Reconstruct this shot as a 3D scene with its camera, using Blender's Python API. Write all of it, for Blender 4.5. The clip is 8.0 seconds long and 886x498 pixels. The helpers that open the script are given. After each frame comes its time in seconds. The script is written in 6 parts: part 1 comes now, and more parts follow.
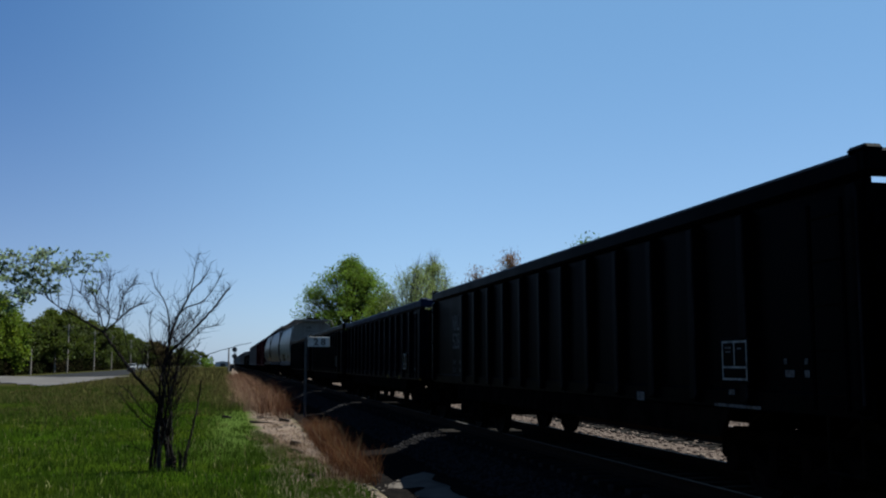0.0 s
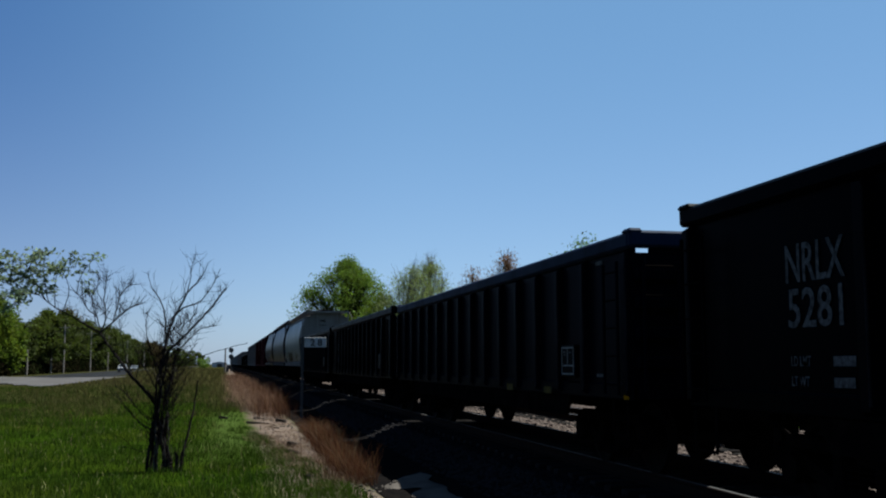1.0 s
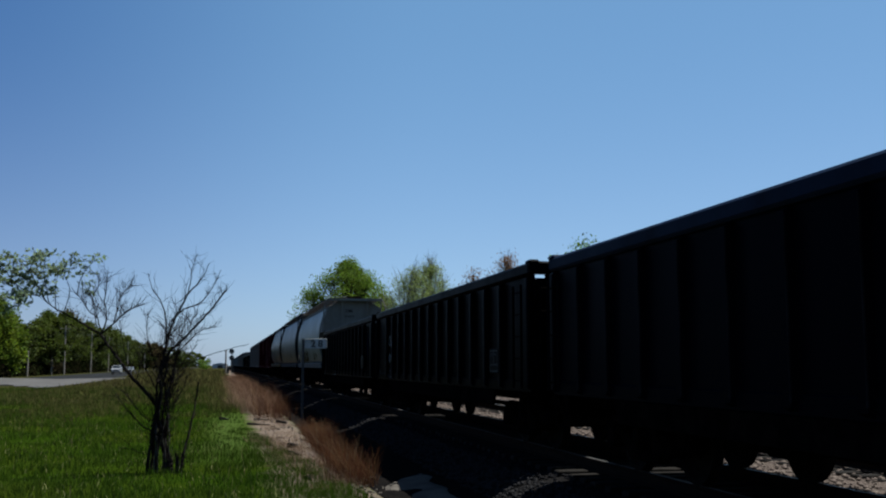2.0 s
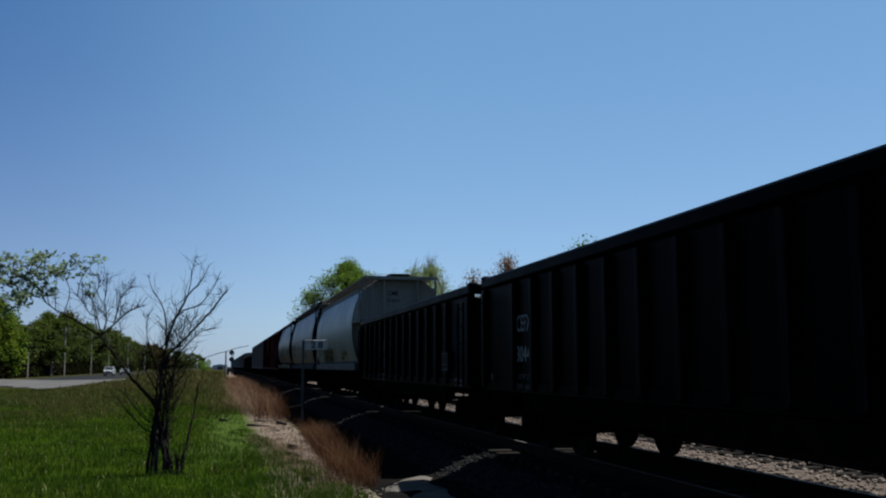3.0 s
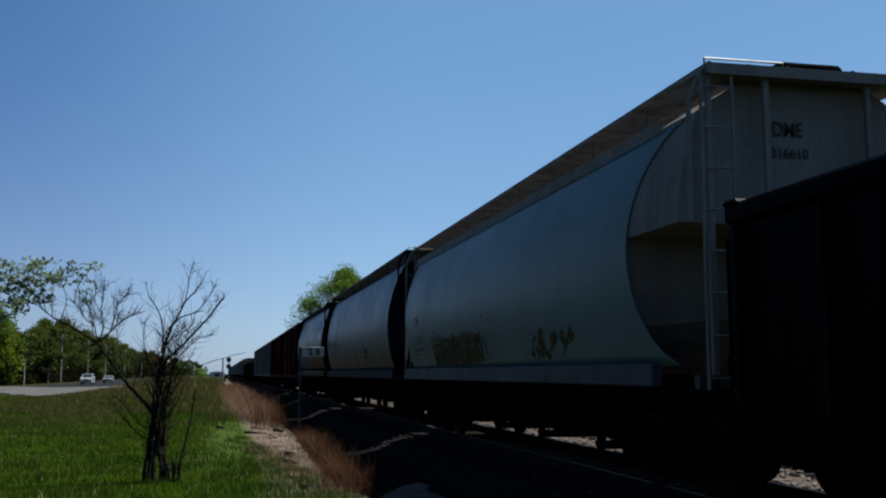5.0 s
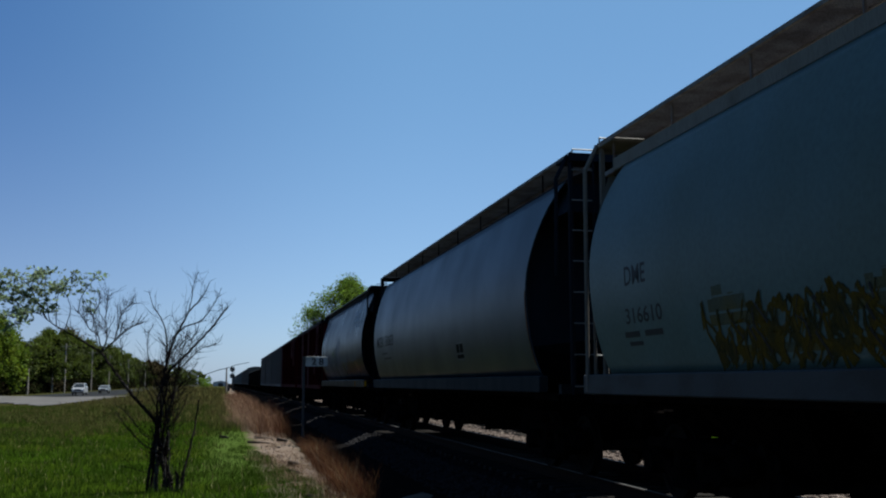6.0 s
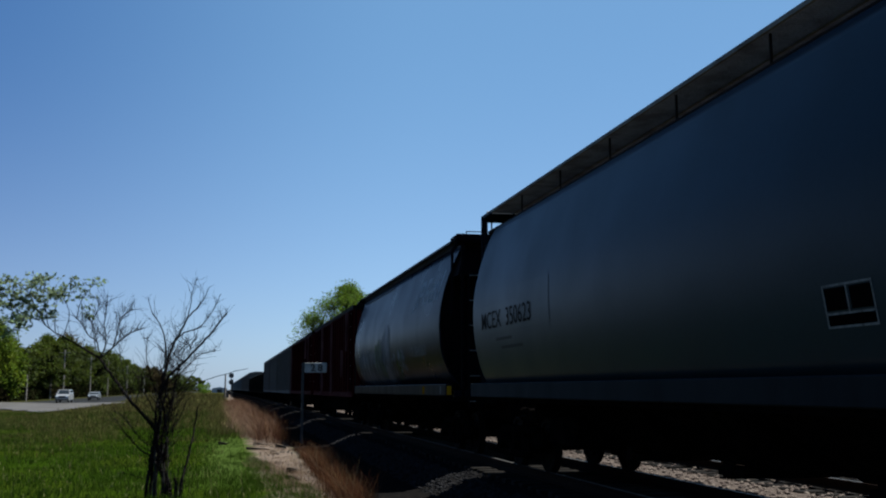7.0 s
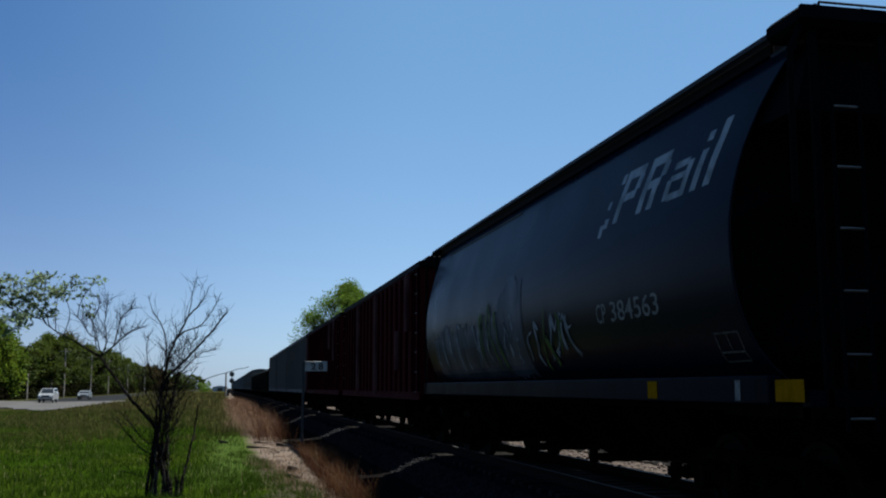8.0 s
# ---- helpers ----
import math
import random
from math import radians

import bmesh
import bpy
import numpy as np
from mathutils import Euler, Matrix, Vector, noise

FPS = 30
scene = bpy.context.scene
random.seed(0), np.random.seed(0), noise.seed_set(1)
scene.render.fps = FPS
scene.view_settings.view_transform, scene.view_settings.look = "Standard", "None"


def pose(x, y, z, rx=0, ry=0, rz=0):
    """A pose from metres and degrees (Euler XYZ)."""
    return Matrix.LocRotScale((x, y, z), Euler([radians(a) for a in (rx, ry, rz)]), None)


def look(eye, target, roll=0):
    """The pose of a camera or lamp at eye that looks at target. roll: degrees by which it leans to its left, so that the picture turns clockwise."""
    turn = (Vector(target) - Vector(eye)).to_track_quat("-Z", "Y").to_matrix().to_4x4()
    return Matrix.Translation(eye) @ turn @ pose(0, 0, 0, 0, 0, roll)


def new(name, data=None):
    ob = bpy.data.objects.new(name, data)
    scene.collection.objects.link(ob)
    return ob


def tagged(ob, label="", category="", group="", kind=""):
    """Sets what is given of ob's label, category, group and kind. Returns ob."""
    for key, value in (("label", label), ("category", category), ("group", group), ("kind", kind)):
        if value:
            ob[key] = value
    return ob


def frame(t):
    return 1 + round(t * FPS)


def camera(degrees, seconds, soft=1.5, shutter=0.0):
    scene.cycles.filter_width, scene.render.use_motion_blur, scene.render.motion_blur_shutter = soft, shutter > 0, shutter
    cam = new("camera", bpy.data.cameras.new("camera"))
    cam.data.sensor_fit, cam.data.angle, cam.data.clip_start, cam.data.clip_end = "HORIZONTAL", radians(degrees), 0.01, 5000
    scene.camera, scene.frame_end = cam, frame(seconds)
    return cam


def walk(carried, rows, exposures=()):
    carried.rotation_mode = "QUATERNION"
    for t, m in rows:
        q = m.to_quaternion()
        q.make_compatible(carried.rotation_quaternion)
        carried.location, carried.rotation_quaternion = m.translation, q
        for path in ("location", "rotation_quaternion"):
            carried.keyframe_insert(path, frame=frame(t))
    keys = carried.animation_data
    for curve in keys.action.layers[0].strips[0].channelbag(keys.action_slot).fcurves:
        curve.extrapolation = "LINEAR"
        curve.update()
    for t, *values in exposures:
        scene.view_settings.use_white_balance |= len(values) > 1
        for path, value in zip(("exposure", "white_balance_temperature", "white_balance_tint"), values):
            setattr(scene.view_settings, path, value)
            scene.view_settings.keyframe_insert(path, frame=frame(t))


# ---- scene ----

# camera: held by hand at the side of the line, turning a little
cam = camera(47.07, 8.0, soft=2.1)
EYE = (0.0, 0.0, 1.42)          # rail top is z = 0, the track runs along y
AIM = [(0.0, 11.939, 6.403), (0.5, 11.939, 6.435), (1.0, 12.120, 6.435), (1.5, 12.089, 6.466), (1.7, 12.089, 6.482),
       (3.0, 12.087, 6.576), (3.5, 12.086, 6.623), (4.0, 12.084, 6.702), (4.5, 12.171, 6.843), (4.7, 12.230, 6.890),
       (5.8, 12.218, 7.360), (6.0, 12.033, 7.501), (6.5, 11.909, 7.626), (7.0, 12.084, 7.845), (7.5, 12.084, 7.845),
       (8.0, 12.056, 7.767)]
walk(cam, [(t, pose(*EYE, 90 + tilt, 0, -turn)) for t, turn, tilt in AIM], [(0, 1.32, 5900, 4), (1.5, 1.20, 5900, 4), (4.5, 1.19, 5900, 4), (6.5, 1.30, 5900, 4), (8, 1.34, 5900, 4)])

# ---------------------------------------------------------------- light
SUN = Vector((0.47, 0.06, 1.0)).normalized()
world = bpy.data.worlds.new("sky")
scene.world = world
world.use_nodes = True
wn = world.node_tree.nodes
sky = wn.new("ShaderNodeTexSky")
sky.sky_type = "NISHITA"
sky.sun_disc = False
sky.sun_elevation = math.asin(SUN.z)
sky.sun_rotation = math.atan2(SUN.x, SUN.y)
sky.altitude = 200
sky.air_density, sky.dust_density, sky.ozone_density = 0.7, 0.8, 2.0
wn["Background"].inputs["Strength"].default_value = 0.05


def sky_mix(kind, a, b, factor=None):
    """A colour node of the sky: a and b are sockets or colours."""
    m = wn.new("ShaderNodeMix")
    m.data_type, m.blend_type, m.clamp_factor = "RGBA", kind, True
    for key, value in (("A", a), ("B", b), ("Factor", 1.0 if factor is None else factor)):
        if isinstance(value, bpy.types.NodeSocket):
            world.node_tree.links.new(value, m.inputs[key])
        else:
            m.inputs[key].default_value = value
    return m.outputs["Result"]


def sky_ramp(socket, low, high, curve="LINEAR"):
    r = wn.new("ShaderNodeMapRange")
    r.interpolation_type = curve
    r.inputs["From Min"].default_value, r.inputs["From Max"].default_value = low, high
    world.node_tree.links.new(socket, r.inputs["Value"])
    return r.outputs[0]


# clear air, paler on the sun's side, and a whitish veil of dust low over the horizon
way = wn.new("ShaderNodeSeparateXYZ")
world.node_tree.links.new(wn.new("ShaderNodeTexCoord").outputs["Generated"], way.inputs[0])
air = sky_mix("MIX", (0.0, 0.85, 3.0, 1), (1.85, 3.80, 6.2, 1), sky_ramp(way.outputs["X"], -0.30, 0.20, "SMOOTHSTEP"))
low = sky_ramp(way.outputs["Z"], 0.36, 0.0)
veil = wn.new("ShaderNodeMath")
veil.operation = "POWER"
world.node_tree.links.new(low, veil.inputs[0])
veil.inputs[1].default_value = 2.0
air = sky_mix("ADD", air, (2.3, 1.5, 1.0, 1), veil.outputs[0])
world.node_tree.links.new(sky_mix("MIX", sky.outputs[0], air, 0.45), wn["Background"].inputs["Color"])
sun = new("sun", bpy.data.lights.new("sun", "SUN"))
sun.data.energy, sun.data.angle, sun.data.color = 5.0, radians(0.53), (1.0, 0.94, 0.85)
sun.matrix_world = look(SUN * 60, (0, 0, 0))


# ---------------------------------------------------------------- materials
def mat(name, base, rough=0.6, metal=0.0, vary=0.35, scale=6.0, second=None, fine=60.0, bump=0.15, dist=0.01,
        island=0.0, per_object=0.0, translucent=0.0, spec=0.5, stretch=(1, 1, 1), patch=(0.42, 0.62)):
    """A surface with colour variation at two scales, roughness variation and fine relief."""
    m = bpy.data.materials.new(name)
    m.use_nodes = True
    n, link = m.node_tree.nodes, m.node_tree.links.new
    b = n["Principled BSDF"]
    tc, mp = n.new("ShaderNodeTexCoord"), n.new("ShaderNodeMapping")
    mp.inputs["Scale"].default_value = stretch
    link(tc.outputs["Object"], mp.inputs["Vector"])
    big, small = n.new("ShaderNodeTexNoise"), n.new("ShaderNodeTexNoise")
    big.inputs["Scale"].default_value, small.inputs["Scale"].default_value = scale, fine
    big.inputs["Detail"].default_value, small.inputs["Detail"].default_value = 5, 3
    link(mp.outputs[0], big.inputs["Vector"]), link(mp.outputs[0], small.inputs["Vector"])
    other = second or tuple(c * (1 - vary) for c in base)
    ramp = n.new("ShaderNodeValToRGB")
    ramp.color_ramp.elements[0].position, ramp.color_ramp.elements[1].position = patch
    ramp.color_ramp.elements[0].color, ramp.color_ramp.elements[1].color = (*base, 1), (*other, 1)
    link(big.outputs["Fac"], ramp.inputs["Fac"])
    hsv = n.new("ShaderNodeHueSaturation")
    link(ramp.outputs["Color"], hsv.inputs["Color"])
    rng = n.new("ShaderNodeMapRange")
    rng.inputs["From Min"].default_value, rng.inputs["From Max"].default_value = 0.3, 0.7
    rng.inputs["To Min"].default_value, rng.inputs["To Max"].default_value = 1 - vary * 0.7, 1 + vary * 0.7
    link(small.outputs["Fac"], rng.inputs["Value"])
    value = rng.outputs[0]
    if island or per_object:
        src = n.new("ShaderNodeNewGeometry").outputs["Random Per Island"] if island else n.new("ShaderNodeObjectInfo").outputs["Random"]
        amount = island or per_object
        r2 = n.new("ShaderNodeMapRange")
        r2.inputs["To Min"].default_value, r2.inputs["To Max"].default_value = 1 - amount, 1 + amount
        link(src, r2.inputs["Value"])
        mul = n.new("ShaderNodeMath")
        mul.operation = "MULTIPLY"
        link(value, mul.inputs[0]), link(r2.outputs[0], mul.inputs[1])
        value = mul.outputs[0]
        r3 = n.new("ShaderNodeMapRange")
        r3.inputs["To Min"].default_value, r3.inputs["To Max"].default_value = 0.5 - amount * 0.045, 0.5 + amount * 0.045
        link(src, r3.inputs["Value"]), link(r3.outputs[0], hsv.inputs["Hue"])
    link(value, hsv.inputs["Value"])
    link(hsv.outputs["Color"], b.inputs["Base Color"])
    rr = n.new("ShaderNodeMapRange")
    rr.inputs["To Min"].default_value, rr.inputs["To Max"].default_value = max(rough - 0.12, 0.05), min(rough + 0.12, 1)
    link(big.outputs["Fac"], rr.inputs["Value"]), link(rr.outputs[0], b.inputs["Roughness"])
    b.inputs["Metallic"].default_value = metal
    b.inputs["Specular IOR Level"].default_value = spec
    if bump:
        bp = n.new("ShaderNodeBump")
        bp.inputs["Strength"].default_value, bp.inputs["Distance"].default_value = bump, dist
        link(small.outputs["Fac"], bp.inputs["Height"]), link(bp.outputs[0], b.inputs["Normal"])
    if translucent:
        tr, mix = n.new("ShaderNodeBsdfTranslucent"), n.new("ShaderNodeMixShader")
        mix.inputs["Fac"].default_value = translucent
        link(hsv.outputs["Color"], tr.inputs["Color"])
        link(b.outputs[0], mix.inputs[1]), link(tr.outputs[0], mix.inputs[2])
        link(mix.outputs[0], n["Material Output"].inputs["Surface"])
    return m


def paint(name, base, streak, rough=0.45, amount=(0.48, 0.75), spec=0.5, wave=0.012, stretch=(1.6, 1.6, 0.35), vary=0.22):
    """Weathered car paint: vertical streaks of grime, blotches and slightly wavy sheet metal."""
    m = mat(name, base, rough, 0, vary, 1.3, streak, 35, 0.08, 0.003, spec=spec, stretch=stretch, patch=amount)
    n, link = m.node_tree.nodes, m.node_tree.links.new
    tc, wv, bp = n.new("ShaderNodeTexCoord"), n.new("ShaderNodeTexNoise"), n.new("ShaderNodeBump")
    wv.inputs["Scale"].default_value, wv.inputs["Detail"].default_value = 0.9, 1
    bp.inputs["Strength"].default_value, bp.inputs["Distance"].default_value = 0.5, wave
    old = n["Principled BSDF"].inputs["Normal"].links[0].from_node
    link(tc.outputs["Object"], wv.inputs["Vector"]), link(wv.outputs["Fac"], bp.inputs["Height"])
    link(bp.outputs[0], old.inputs["Normal"])
    return m


# black paints set below real paint; the near sides' shade is in the colour
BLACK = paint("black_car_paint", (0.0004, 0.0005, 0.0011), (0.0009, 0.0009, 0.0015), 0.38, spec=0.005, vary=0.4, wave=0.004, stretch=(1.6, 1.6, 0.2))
# near posts lighter than the panels: sky light painted in, with some scuffs
BLACK_POST = paint("skylit_scuffed_post", (0.0007, 0.0008, 0.0014), (0.0024, 0.0024, 0.0034), 0.42, spec=0.009, wave=0.002)
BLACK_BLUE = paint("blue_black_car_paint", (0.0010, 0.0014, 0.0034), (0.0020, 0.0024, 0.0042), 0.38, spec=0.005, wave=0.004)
CHORD_BLUE = paint("blue_grey_steel", (0.0055, 0.0105, 0.026), (0.0045, 0.007, 0.014), 0.6, spec=0.03)
# near-black brown shared by frames, trucks and small fittings
UNDER = mat("near_black_underframe", (0.0022, 0.002, 0.002), 0.9, 0, 0.5, 4, (0.005, 0.004, 0.0035), spec=0.0)
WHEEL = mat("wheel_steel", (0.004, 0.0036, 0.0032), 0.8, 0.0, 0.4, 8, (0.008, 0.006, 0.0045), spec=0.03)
TREAD = mat("worn_tread_steel", (0.07, 0.068, 0.066), 0.65, 1.0, 0.2, 12)
GREY = paint("light_grey_car_paint", (0.073, 0.105, 0.105), (0.065, 0.087, 0.078), 0.33, amount=(0.4, 0.8), wave=0.001, spec=0.05, stretch=(0.5, 0.5, 0.5), vary=0.14)
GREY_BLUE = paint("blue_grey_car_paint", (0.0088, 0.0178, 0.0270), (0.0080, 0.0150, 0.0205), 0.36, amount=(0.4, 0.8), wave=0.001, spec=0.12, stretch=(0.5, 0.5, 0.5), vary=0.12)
REPAINT = paint("lighter_repaint_patch", (0.0112, 0.0210, 0.0290), (0.0098, 0.0180, 0.0240), 0.36, amount=(0.4, 0.8), wave=0.001, spec=0.13, stretch=(0.5, 0.5, 0.5), vary=0.14)
# painted highlight for the post edges that catch the sky
EDGE = mat("skylit_post_edge", (0.0132, 0.0135, 0.0162), 0.8, 0, 0.5, 1.5, (0.0048, 0.00498, 0.0066), spec=0.0, patch=(0.42, 0.62))
# lighter and warmer than the grey of the sides
GREY_END = paint("beige_grey_end_paint", (0.125, 0.116, 0.104), (0.084, 0.075, 0.064), 0.7, spec=0.1)
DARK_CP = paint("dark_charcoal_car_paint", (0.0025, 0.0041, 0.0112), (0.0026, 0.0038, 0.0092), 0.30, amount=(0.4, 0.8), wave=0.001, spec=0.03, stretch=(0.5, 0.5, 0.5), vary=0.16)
RUST = mat("orange_rust_streak", (0.11, 0.038, 0.008), 0.85, 0, 0.5, 6, (0.03, 0.012, 0.006), spec=0.0, patch=(0.4, 0.65))
DARK_END = paint("charcoal_end_paint", (0.0018, 0.0022, 0.0034), (0.004, 0.004, 0.005), 0.8, spec=0.02)
BLUE_END = paint("slate_end_paint", (0.0058, 0.0088, 0.0140), (0.0042, 0.0058, 0.0085), 0.6, spec=0.02)
SILL_GREY = paint("grey_sill_paint", (0.030, 0.033, 0.035), (0.021, 0.018, 0.015), 0.6, spec=0.12, stretch=(1.6, 1.2, 1.6))
SILL_BLUE = paint("slate_sill_paint", (0.0034, 0.0047, 0.0095), (0.0022, 0.0028, 0.0048), 0.34, spec=0.012)
SILL_SLATE = paint("dull_slate_sill_paint", (0.0066, 0.0092, 0.0112), (0.0048, 0.0062, 0.0070), 0.7, spec=0.06)
RED = paint("oxide_red_car_paint", (0.034, 0.0036, 0.0044), (0.018, 0.0026, 0.0032), 0.7, spec=0.01)
RED_RIB = mat("oxide_red_post", (0.020, 0.0030, 0.0036), 0.8, 0, 0.3, 1.3, (0.011, 0.0022, 0.0028), per_object=0.3, stretch=(1.6, 1.6, 0.35), spec=0.0)
RED_WORN = mat("faded_oxide_red", (0.085, 0.040, 0.040), 0.8, 0, 0.4, 2.5, (0.042, 0.015, 0.016), stretch=(1.6, 1.6, 0.35), spec=0.02)
TAN = paint("faded_grey_tan_paint", (0.080, 0.076, 0.068), (0.050, 0.046, 0.040), 0.7, spec=0.1)
ROOF_BROWN = mat("brown_rusted_roof", (0.013, 0.0085, 0.007), 0.8, 0, 0.4, 2, (0.008, 0.0055, 0.005), spec=0.05)
GREEN_CAR = paint("grey_green_car_paint", (0.05, 0.065, 0.065), (0.035, 0.04, 0.038), 0.6)
# rusty grating, its colour raised to stand for sunlight passing through the slats
ROOF_RUST = mat("rusty_galvanised_grating", (0.155, 0.140, 0.134), 0.8, 0.0, 0.4, 3, (0.102, 0.086, 0.080), spec=0.05)
ROOF_GREY = mat("weathered_roof_sheet", (0.092, 0.080, 0.068), 0.6, 0, 0.4, 2, (0.052, 0.039, 0.031))
ROOF_DARK = mat("dark_roof_sheet", (0.0066, 0.00605, 0.0066), 0.6, 0, 0.4, 2, (0.011, 0.0088, 0.00825), spec=0.2)
ROOF_BLACK = mat("sooty_brown_roof_side", (0.0042, 0.0030, 0.0032), 0.7, 0, 0.4, 2, (0.0068, 0.0048, 0.0045), spec=0.03)
STENCIL = mat("worn_white_stencil", (0.15, 0.155, 0.155), 0.7, 0, 0.5, 14, (0.05, 0.05, 0.05), spec=0.1, patch=(0.5, 0.72))
STENCIL_DIM = mat("faded_white_stencil", (0.065, 0.066, 0.068), 0.7, 0, 0.5, 18, (0.018, 0.018, 0.018), spec=0.1, patch=(0.42, 0.66))
STENCIL_BLACK = mat("black_lettering", (0.006, 0.006, 0.007), 0.6, 0, 0.3, 9, (0.02, 0.02, 0.02), spec=0.2, patch=(0.5, 0.75))
YELLOW = mat("yellow_reflector", (0.20, 0.105, 0.002), 0.9, 0, 0.2, 15, (0.15, 0.08, 0.002), spec=0.0)
OCHRE_HAZE = mat("ochre_overspray", (0.066, 0.058, 0.022), 0.6, 0, 0.4, 2.2, (0.050, 0.060, 0.045), spec=0.05, patch=(0.38, 0.62))
SPRAY_YELLOW = mat("ochre_spray_paint", (0.062, 0.042, 0.0050), 0.8, 0, 0.5, 5, (0.028, 0.026, 0.010), spec=0.05)
SPRAY_GREEN = mat("green_spray_paint", (0.050, 0.092, 0.012), 0.6, 0, 0.5, 5, (0.020, 0.038, 0.012), spec=0.1)
SPRAY_BLUE = mat("blue_spray_paint", (0.003, 0.016, 0.045), 0.7, 0, 0.6, 9, (0.001, 0.005, 0.016), spec=0.0, stretch=(1, 1, 0.2), patch=(0.4, 0.6))
SPRAY_PALE = mat("pale_spray_paint", (0.16, 0.175, 0.20), 0.6, 0, 0.5, 4, (0.05, 0.056, 0.068), spec=0.1)
WASH = mat("hazy_lilac_overspray", (0.064, 0.068, 0.090), 0.4, 0, 0.4, 1.2, (0.021, 0.028, 0.042), spec=0.03, patch=(0.32, 0.6))
EMBLEM = mat("pale_emblem_paint", (0.27, 0.29, 0.32), 0.7, 0, 0.2, 4, (0.153, 0.17, 0.187), spec=0.1)
RUNG = mat("bright_worn_rung", (0.102, 0.102, 0.102), 0.5, 0.2, 0.3, 10)
RAIL_SIDE = mat("rusted_rail", (0.010, 0.007, 0.0055), 0.9, 0, 0.4, 8, (0.016, 0.010, 0.007), spec=0.02)
TIE = mat("creosoted_timber", (0.008, 0.007, 0.006), 0.95, 0, 0.5, 5, (0.016, 0.014, 0.013), per_object=0.3, stretch=(0.3, 3, 3), spec=0.02)
# one ballast in two tones: train shade painted in STONE, sunlight in STONE_TOE
STONE = mat("shaded_ballast_stone", (0.0112, 0.0107, 0.0115), 0.95, 0, 0.25, 9, (0.008, 0.0075, 0.0080), island=0.15, spec=0.0)
STONE_TOE = mat("sunlit_ballast_stone", (0.0175, 0.0168, 0.0174), 0.95, 0, 0.25, 9, (0.0138, 0.0130, 0.0133), island=0.12, spec=0.0)
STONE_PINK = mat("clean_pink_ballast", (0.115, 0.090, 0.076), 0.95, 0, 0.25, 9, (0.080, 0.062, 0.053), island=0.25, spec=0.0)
# bed colour lowered to carry the shade under the train
BED = mat("shaded_bed_gravel", (0.0095, 0.0088, 0.0088), 0.95, 0, 0.5, 14, (0.006, 0.0054, 0.0053), fine=45, bump=0.8, dist=0.03, spec=0.0)
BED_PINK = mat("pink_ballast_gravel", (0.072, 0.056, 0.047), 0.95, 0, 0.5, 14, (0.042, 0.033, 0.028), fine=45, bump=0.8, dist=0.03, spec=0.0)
# near-black gravel that carries the deep shade beside the track bed
SHADE_STRIP = mat("shade_black_gravel", (0.0045, 0.0042, 0.0042), 0.95, 0, 0.5, 8, (0.0075, 0.0064, 0.0058), fine=50, bump=0.8, dist=0.02, spec=0.0)
PACKED = mat("packed_limestone_path", (0.076, 0.066, 0.056), 0.95, 0, 0.25, 1.2, (0.046, 0.040, 0.035), fine=70, bump=0.4, dist=0.01, spec=0.0)
# tree shade over the road is put into the asphalt colour
ASPHALT = mat("tree_shaded_asphalt", (0.011, 0.011, 0.011), 0.9, 0, 0.2, 0.5, (0.008, 0.008, 0.008), fine=30, spec=0.05)
PAVING = mat("pale_gravel_lot", (0.062, 0.057, 0.053), 0.9, 0, 0.2, 0.3, (0.044, 0.040, 0.036), fine=20, spec=0.1)
BARK = mat("dark_bark", (0.009, 0.0075, 0.007), 0.9, 0, 0.5, 6, (0.019, 0.016, 0.015), fine=40, bump=0.8, dist=0.02, stretch=(1, 1, 0.3), spec=0.0)
# lit copy of the bark, for stems that catch the sun
BARK_GREY = mat("sunlit_grey_bark", (0.050, 0.045, 0.041), 0.9, 0, 0.5, 7, (0.012, 0.0100, 0.0092), fine=40, bump=0.8, dist=0.02, stretch=(1, 1, 0.25), spec=0.02)
BARK_PALE = mat("pale_willow_bark", (0.10, 0.095, 0.085), 0.9, 0, 0.4, 5, (0.065, 0.06, 0.05), spec=0.05)
# leaf colour darkened to hold the shade below the trees
LEAF_SHADE = mat("shade_dark_leaf", (0.0075, 0.0095, 0.003), 0.7, 0, 0.4, 0.3, (0.013, 0.010, 0.0055), bump=0, island=0.5, translucent=0.3, spec=0.0)
TWIG = mat("purple_brown_twig", (0.009, 0.0065, 0.0072), 0.9, 0, 0.3, 5, spec=0.0)
LEAF = mat("spring_leaf", (0.092, 0.14, 0.014), 0.6, 0, 0.3, 0.5, (0.06, 0.1, 0.012), bump=0, island=0.4, translucent=0.55, spec=0.1)
LEAF_DEEP = mat("deep_green_leaf", (0.048, 0.062, 0.008), 0.6, 0, 0.3, 0.12, (0.018, 0.024, 0.005), bump=0, island=0.35, translucent=0.5, spec=0.1)
LEAF_MID = mat("full_green_leaf", (0.100, 0.150, 0.016), 0.6, 0, 0.3, 0.35, (0.066, 0.104, 0.012), bump=0, island=0.35, translucent=0.55, spec=0.1)
LEAF_LIME = mat("young_lime_leaf", (0.085, 0.1156, 0.00816), 0.6, 0, 0.3, 0.5, (0.0544, 0.0816, 0.00816), bump=0, island=0.35, translucent=0.55, spec=0.1)
LEAF_PALE = mat("pale_catkin_leaf", (0.170, 0.205, 0.062), 0.6, 0, 0.3, 0.5, (0.120, 0.150, 0.046), bump=0, island=0.35, translucent=0.45, spec=0.15)
